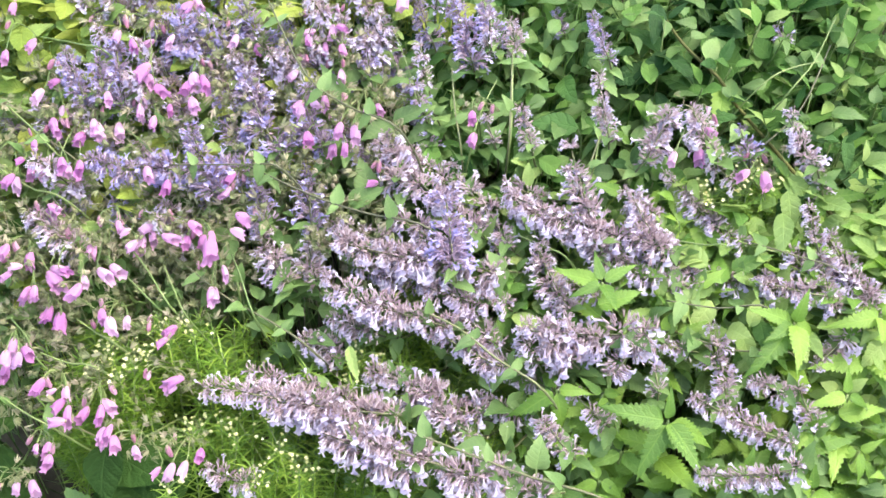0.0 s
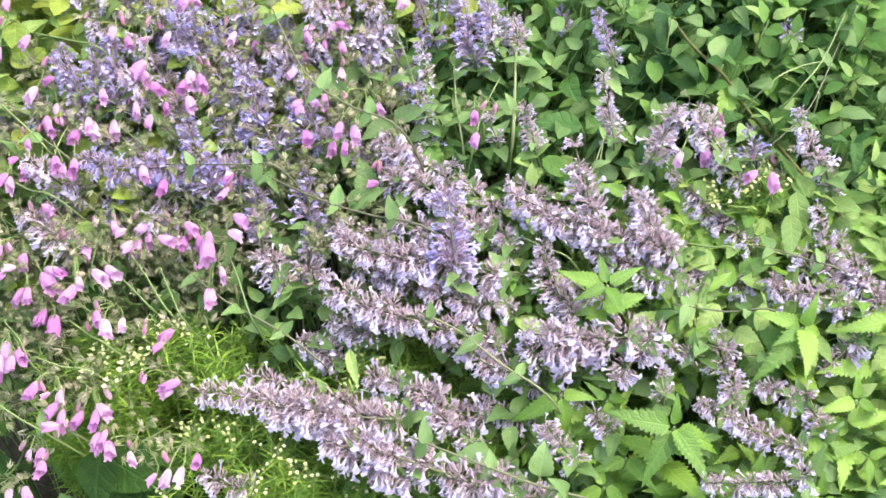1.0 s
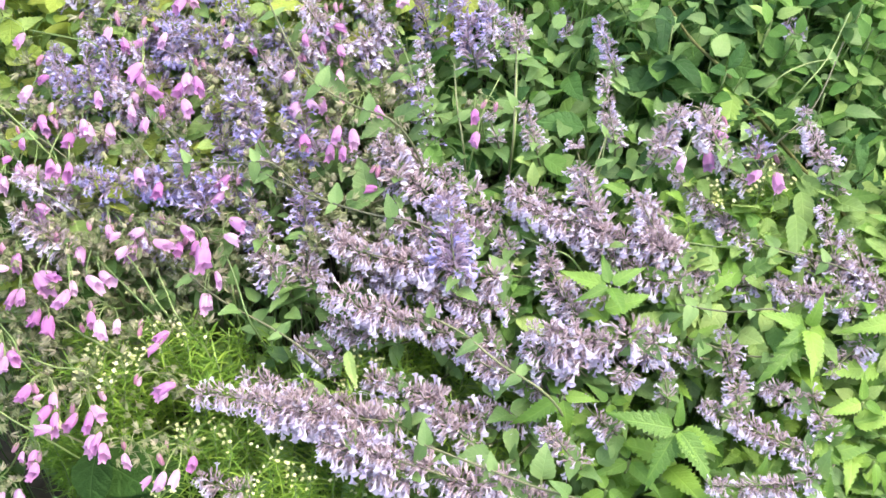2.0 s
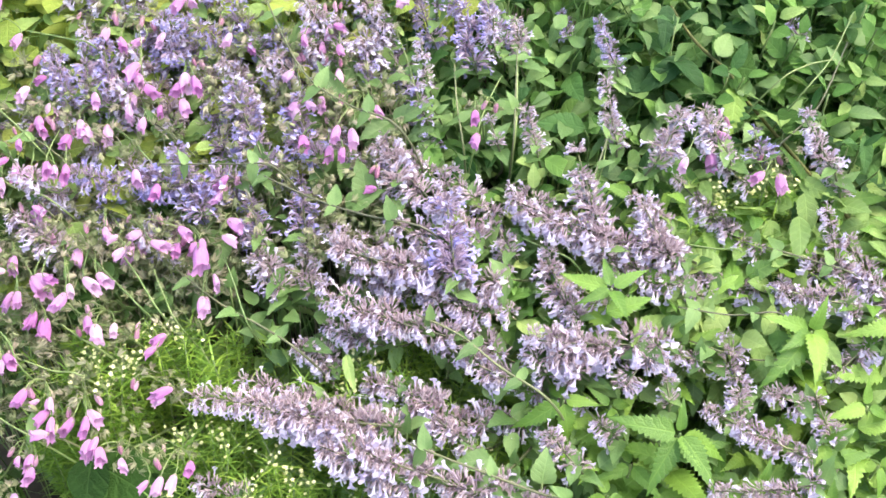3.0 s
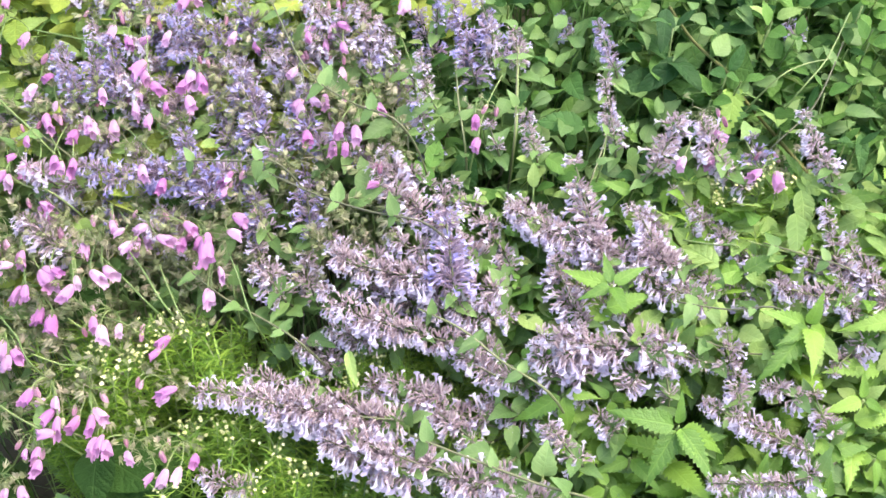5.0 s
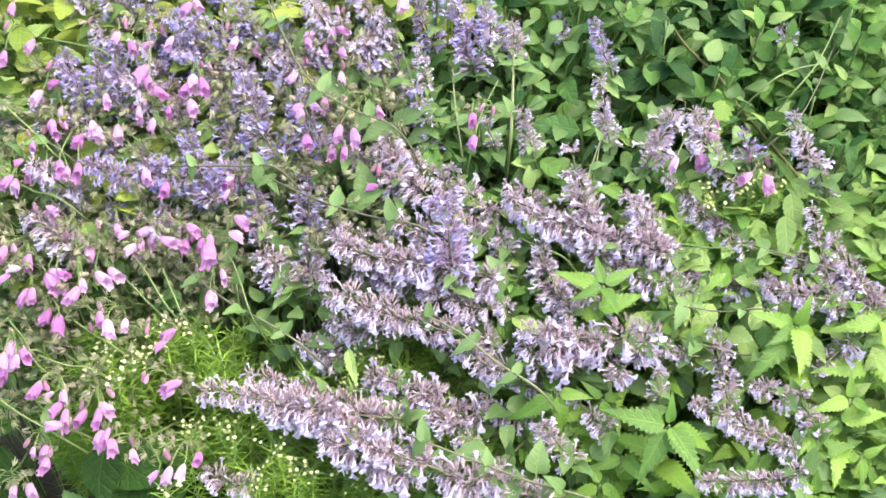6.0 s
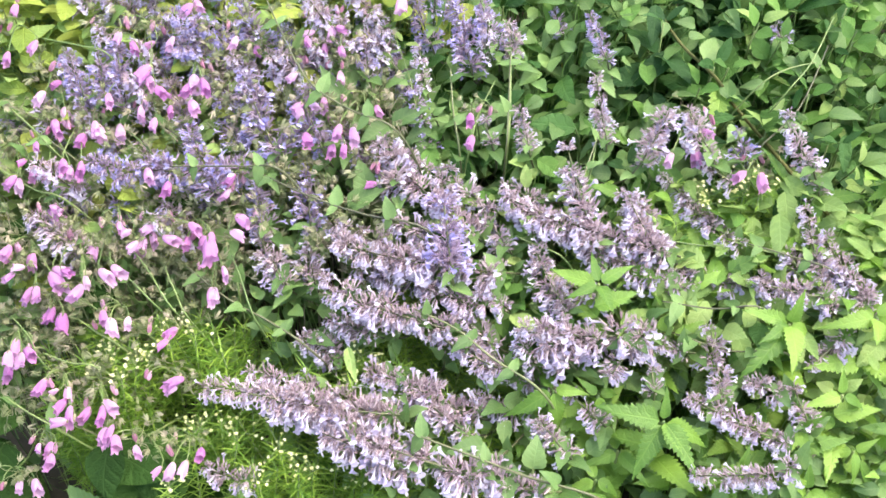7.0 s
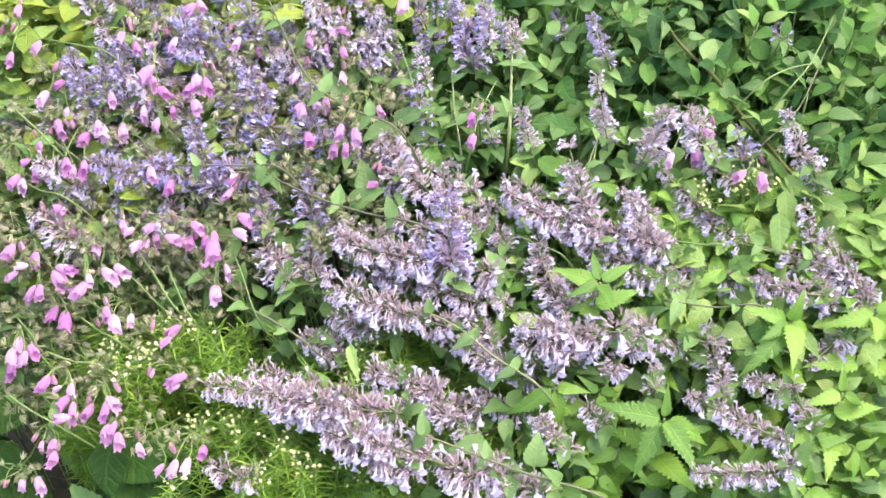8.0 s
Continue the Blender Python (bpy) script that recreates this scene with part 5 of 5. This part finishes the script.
    stalk(0.0014, 2, (-0.516, 0.996, 0.652), (-0.473, 0.976, 0.637), (-0.439, 0.967, 0.631))
    stalk(0.0014, 2, (-0.360, 0.926, 0.596), (-0.333, 0.899, 0.577), (-0.305, 0.866, 0.553))
    stalk(0.0013, 2, (-0.480, 0.784, 0.494), (-0.446, 0.767, 0.482), (-0.417, 0.755, 0.473))
    stalk(0.0012, 2, (-0.414, 0.877, 0.561), (-0.373, 0.856, 0.546), (-0.344, 0.848, 0.540))
    stalk(0.0012, 2, (-0.318, 0.911, 0.575), (-0.302, 0.884, 0.556), (-0.287, 0.862, 0.541))
    stalk(0.0014, 2, (-0.240, 0.915, 0.588), (-0.228, 0.893, 0.573), (-0.210, 0.856, 0.546))
    stalk(0.0015, 2, (0.085, 1.124, 0.739), (0.083, 1.077, 0.705), (0.080, 1.035, 0.675))
    stalk(0.0014, 2, (0.186, 1.035, 0.675), (0.180, 1.014, 0.660), (0.176, 1.000, 0.649))
    stalk(0.0009, 2, (-0.059, 1.155, 0.751), (-0.043, 1.117, 0.724), (-0.030, 1.073, 0.692))
    stalk(0.0014, 2, (0.085, 0.934, 0.602), (0.113, 0.923, 0.594), (0.141, 0.911, 0.585))
    stalk(0.0013, 2, (0.262, 0.929, 0.598), (0.297, 0.924, 0.595), (0.325, 0.921, 0.592))
    stalk(0.0014, 2, (0.332, 0.929, 0.598), (0.376, 0.918, 0.590), (0.395, 0.915, 0.588))
    stalk(0.0014, 2, (0.485, 1.165, 0.769), (0.450, 1.114, 0.732), (0.414, 1.080, 0.707))
    stalk(0.0013, 2, (0.457, 1.114, 0.732), (0.422, 1.108, 0.727), (0.385, 1.090, 0.714))
    stalk(0.0013, 2, (0.344, 1.026, 0.668), (0.365, 0.982, 0.637), (0.371, 0.977, 0.633))
    stalk(0.0013, 2, (0.066, 1.104, 0.714), (0.045, 1.067, 0.688), (0.034, 1.031, 0.662))


# ---- planting ----
def fill(model, count, xs, ys, sink, spread, seed, height, keep=None, grown=(0.85, 1.2)):
    """Copies of a leafy stem over a patch of the bed, their tops sunk below the canopy."""
    r = random.Random(seed)
    for k in range(count):
        x, y = r.uniform(*xs), r.uniform(*ys)
        if keep and not keep(x, y):
            continue
        s = r.uniform(*grown)
        lean = r.uniform(0.1, 0.6)
        z = canopy(y) - sink - r.uniform(0, spread) - height * s * math.cos(lean)
        copy = copy_thing(model, Matrix.Translation((x, y + height * s * math.sin(lean), z)) @ Matrix.Rotation(lean, 4, "X") @ Matrix.Rotation(r.uniform(0, 6.28), 4, "Z") @ Matrix.Scale(s, 4))
        copy.scale = (s, s, s)
        blow(copy, (x, y), 1.0 if y > 1.0 and x > 0.1 else 0.25, r)


STRAW_HEADS = ((-0.367, 0.827), (-0.385, 0.819), (-0.337, 0.838), (-0.285, 0.861), (-0.278, 0.848), (-0.317, 0.858), (-0.341, 0.821), (-0.355, 0.806), (-0.306, 0.841), (-0.176, 0.746), (-0.199, 0.723), (-0.223, 0.761), (-0.154, 0.731), (-0.273, 0.766), (-0.292, 0.713), (-0.193, 0.773), (-0.139, 0.731), (-0.374, 0.835), (-0.328, 0.827))
SUNK_HEADS = ((-0.073, 0.842), (-0.092, 0.850), (-0.061, 0.884), (-0.055, 0.911), (-0.081, 0.885), (0.011, 0.929), (0.050, 0.924), (-0.045, 0.907))
HIGH_HEADS = ((0.314, 0.981), (0.353, 0.978), (0.373, 0.981), (0.306, 0.967), (0.334, 0.984), (0.300, 0.978), (0.361, 0.993))


def plant_straw():
    r = random.Random(31)
    for k in range(225):
        x, y = r.uniform(-0.46, 0.06), r.uniform(0.66, 0.9)
        if y > 0.91 - 0.06 * abs(x + 0.27) / 0.2 or (x < -0.25 and y < 0.785):
            continue
        low = 0.045 if x > -0.24 and y > 0.865 else 0.025
        bedstraw((x, y, canopy(y) - low - r.uniform(0, 0.06)), r.random() < 0.07, r.uniform(0.8, 1.3))
    for heads, sink in ((STRAW_HEADS, 0.02), (SUNK_HEADS, 0.045), (HIGH_HEADS, 0.005)):
        for x, y in heads:
            bedstraw((x, y, canopy(y) - sink + r.uniform(-0.006, 0.006)), True, r.uniform(0.9, 1.1))
    for k in range(24):
        x, y = r.uniform(0.27, 0.38), r.uniform(0.93, 1.0)
        bedstraw((x, y, canopy(y) + r.uniform(-0.045, 0.0)), False, 1.0)
    for k in range(34):
        x, y = r.uniform(-0.1, 0.1), r.uniform(0.78, 0.92)
        bedstraw((x, y, canopy(y) - 0.07 - r.uniform(0, 0.03)), r.random() < 0.1, 1.0)


def tuft_stalk(r, x, y):
    top = Vector((x, y, canopy(y) - r.uniform(-0.01, 0.05)))
    foot = Vector((x + r.uniform(-0.06, 0.06), y + 0.18, 0))
    foot.z = ground_height(foot.x, foot.y)
    plant = thing("bellflower_seed_stalk", foot, "hairy stalk with spent tan-green bellflower calyces", "bellflower", "spent bellflower stalks")
    curve = bezier(foot, foot + Vector((0, -0.02, 0.1)), top + Vector((0, 0.05, -0.06)), top, 8)
    bm = bmesh.new()
    tube(bm, [p - foot for p in curve], 0.0016, 0.0009)
    piece("stem", finish(bm, "stem", STEM), plant, Matrix())
    for k in range(5):
        at = curve[8 - k] - foot + Vector((r.uniform(-0.012, 0.012), r.uniform(-0.012, 0.012), 0))
        piece("bud_tuft", r.choice(TUFTS), plant, basis(at, (r.uniform(-1, 1), r.uniform(-1, 0.5), 0.5), UP, r.uniform(0.010, 0.018)))
    blow(plant, top, 0.3, r)


def plant_tufts():
    r = random.Random(41)
    for k in range(68):
        x, y = r.uniform(-0.55, -0.12), r.uniform(0.68, 1.2)
        if (x > -0.28 and y < 0.93) or y < 0.77:
            continue
        tuft_stalk(r, x, y)


def more_sprigs():
    """Shorter sprigs among the named ones, towards the back of the clump."""
    r = random.Random(51)
    for k in range(40):
        x, y = r.uniform(-0.46, -0.07), r.uniform(0.96, 1.22)
        if x > -0.2 and y < 1.13:
            continue
        base = Vector((x, y, canopy(y) - r.uniform(0.03, 0.07)))
        tip = base + Vector((r.uniform(-0.05, 0.01), r.uniform(-0.03, 0.02), r.uniform(0.03, 0.07)))
        catmint(base, tip, r.uniform(0.026, 0.042), r.random() < 0.3, 0.8, False, 1)


def thin_sprigs():
    """Slight half-open sprigs among the leaves behind the main clump."""
    r = random.Random(57)
    for k in range(6):
        x, y = r.uniform(-0.13, 0.06), r.uniform(1.05, 1.19)
        base = Vector((x, y, canopy(y) - r.uniform(0.0, 0.03)))
        catmint(base, base + Vector((r.uniform(-0.015, 0.01), r.uniform(-0.01, 0.02), r.uniform(0.025, 0.05))), r.uniform(0.010, 0.017), k % 2, 0.7, False, 2)


catmint_front()
catmint_middle()
catmint_between()
catmint_side()
catmint_upper_left()
catmint_back()
bellflowers()
nettles()
single_leaves()
leaning_stems()
more_sprigs()
thin_sprigs()
plant_straw()
plant_tufts()

HERBS = [herb_model(500 + k, HERB_LEAVES, "leafy_herb", "fresh green leafy herb stem with paired leaves", "herb", 5, 0.062, 0.32) for k in range(4)]
MINTS = [herb_model(520 + k, CATMINT_LEAVES, "catmint_shoot", "grey-green leafy catmint shoot without flowers", "catmint", 5, 0.036, 0.30) for k in range(4)]
YOUNG = [herb_model(540 + k, NETTLE_LEAVES, "young_nettle", "young nettle with toothed leaves", "nettle", 4, 0.055, 0.30) for k in range(3)]
LIMES = [herb_model(560 + k, LIME_LEAVES, "lime_herb", "pale yellow-green leafy herb stem", "herb", 4, 0.05, 0.30) for k in range(3)]
MEADOWS = [herb_model(580 + k, MEADOW_LEAVES, "meadow_herb", "mid-green herb stem with oval paired leaves", "herb", 6, 0.046, 0.32) for k in range(4)]
for k, m in enumerate(MEADOWS):
    fill(m, 9, (0.27, 0.64), (1.02, 1.32), 0.0, 0.05, 690 + k, 0.32)
for k, m in enumerate(HERBS):
    fill(m, 11, (0.05, 0.6), (1.02, 1.35), 0.03, 0.06, 600 + k, 0.32, lambda x, y: x > 0.28 or y < 1.09)
    fill(m, 3, (-0.1, 0.2), (1.04, 1.25), 0.05, 0.05, 610 + k, 0.32)
for k, m in enumerate(MINTS):
    fill(m, 5, (-0.1, 0.45), (0.68, 1.0), 0.03, 0.06, 620 + k, 0.3)
    fill(m, 4, (-0.5, 0.1), (0.95, 1.25), 0.03, 0.06, 630 + k, 0.3)
    fill(m, 4, (-0.13, 0.09), (1.0, 1.18), 0.02, 0.05, 635 + k, 0.3)
for k, m in enumerate(YOUNG):
    fill(m, 5, (0.1, 0.5), (0.66, 0.95), 0.03, 0.06, 640 + k, 0.3)
for k, m in enumerate(LIMES):
    fill(m, 4, (0.28, 0.6), (0.85, 1.0), 0.03, 0.04, 650 + k, 0.3)
    fill(m, 5, (-0.6, -0.1), (1.15, 1.45), 0.02, 0.05, 660 + k, 0.3)
    fill(m, 4, (-0.12, 0.0), (1.14, 1.35), 0.0, 0.05, 680 + k, 0.3)
    fill(m, 5, (0.38, 0.68), (1.02, 1.3), 0.01, 0.05, 670 + k, 0.3)

def tangle_patch(r):
    """Among the bellflowers, thinning out towards the back corner."""
    while True:
        x, y = r.uniform(-0.58, -0.05), r.uniform(0.92, 1.17)
        if x > -0.3 or y < 1.08:
            return x, y


def pink_patch(r):
    """Under the bellflowers, but not beside the bedstraw."""
    while True:
        x, y = r.uniform(-0.62, -0.17), r.uniform(0.92, 1.2)
        if y > 1.0 + 0.35 * (x + 0.3):
            return x, y


def mint_patch(r):
    """Anywhere under the catmint, but not where the bedstraw grows."""
    while True:
        x, y = r.uniform(-0.6, 0.6), r.uniform(0.62, 1.3)
        if x > -0.08 or y > 0.93 + 0.1 * x or (x > -0.25 and y > 0.85):
            return x, y


undergrowth("calyx_tangle", "tangle of hairy tan-green spent bellflower calyces", TUFTS, 360, 705, tangle_patch, (-0.015, 0.07), (0.009, 0.016))
undergrowth("low_calyx_tangle", "tangle of hairy spent bellflower calyces by the path", TUFTS, 50, 706, lambda r: (r.uniform(-0.5, -0.33), r.uniform(0.77, 0.95)), (-0.01, 0.08), (0.009, 0.016))
undergrowth("deep_undergrowth", "deep shaded leaves near the soil", CATMINT_LEAVES, 1300, 708, lambda r: (r.uniform(-0.75, 0.75), r.uniform(0.5, 1.6)), (0.1, 0.32), (0.04, 0.08))
undergrowth("herb_undergrowth", "dense fresh green herb leaves under the stems", HERB_LEAVES + MEADOW_LEAVES, 1250, 700, lambda r: (r.uniform(-0.02, 0.9), r.uniform(0.98, 1.75)), (0.05, 0.22), (0.03, 0.068))
undergrowth("catmint_undergrowth", "dense grey-green catmint leaves under the sprigs", CATMINT_LEAVES, 3300, 701, mint_patch, (0.03, 0.17), (0.024, 0.042))
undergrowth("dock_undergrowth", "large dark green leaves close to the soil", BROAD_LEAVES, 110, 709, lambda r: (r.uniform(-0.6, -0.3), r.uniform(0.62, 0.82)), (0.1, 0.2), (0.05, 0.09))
undergrowth("clump_undergrowth", "fresh green leaves between the flowering sprigs", MEADOW_LEAVES + LIME_LEAVES, 380, 711, lambda r: (r.uniform(-0.02, 0.4), r.uniform(0.84, 1.03)), (0.02, 0.08), (0.024, 0.042))
undergrowth("nettle_undergrowth", "shaded toothed nettle leaves under the sprigs", NETTLE_LEAVES, 480, 702, lambda r: (r.uniform(0.08, 0.6), r.uniform(0.6, 0.96)), (0.06, 0.2), (0.036, 0.058))
undergrowth("lime_undergrowth", "pale yellow-green leaves behind the flowers", YELLOW_LEAVES, 1600, 703, lambda r: (r.uniform(-0.95, 0.02), r.uniform(1.17, 1.75)), (0.0, 0.12), (0.035, 0.06))
undergrowth("side_undergrowth", "pale green leaves among the bellflowers", LIME_LEAVES + YELLOW_LEAVES, 900, 704, pink_patch, (0.02, 0.11), (0.026, 0.048))
undergrowth("lime_thicket", "pale lime-green leaves among the catmint", LIME_LEAVES + NETTLE_LEAVES[:3], 720, 707, lambda r: (r.uniform(0.2, 0.6), r.uniform(0.84, 1.0)), (-0.005, 0.08), (0.026, 0.048))
for k, m in enumerate(HERBS + MINTS + YOUNG + LIMES + MEADOWS):
    m.location = (-1.1 + 0.16 * k, 1.75, ground_height(-1.1 + 0.16 * k, 1.75))


# ---- wind ----
TIMES = (0.0, 1.0, 1.5, 1.7, 2.3, 2.8, 3.0, 3.25, 3.5, 3.75, 4.0, 4.25, 4.5, 4.7, 5.1, 5.5, 5.8, 6.0, 6.5, 7.0, 7.5, 8.0)
GUSTS = {
    "left": (0, 0, 0.08, 0.25, 0.85, 0.85, 0.55, 0.25, 0.05, 0.3, 0.6, 0.85, 1.0, 0.65, 0.35, 0.5, 0.35, 0.15, 0.08, 0.03, 0.03, 0),
    "middle": (0, 0, 0.03, 0.06, 0.25, 0.3, 0.2, 0.2, 0.2, 0.2, 0.2, 0.35, 0.6, 1.1, 0.9, 0.35, 0.1, 0.1, 0.1, 0.1, 0.08, 0),
    "back": (0, 0, 0.2, 0.35, 0.6, 0.65, 0.5, 0.3, 0.2, 0.35, 0.55, 0.8, 1.1, 0.9, 0.6, 0.4, 0.33, 0.28, 0.35, 0.03, 0.2, 0),
}


def motions():
    """The wind bends each plant about its foot, towards the path."""
    for ob, where, amount, phase, side in SWAY:
        at = ob.matrix_basis.copy()
        turn = at.to_quaternion().to_matrix().to_4x4()
        rows = []
        for t, g in zip(TIMES, GUSTS[where]):
            own = 0.05 * (math.sin(4.3 * t + phase) - math.sin(phase))
            bend = pose(*at.translation, 5.6 * amount * (g + own), side * amount * g, 0)
            rows.append((t, bend @ turn))
        walk(ob, rows)


motions()
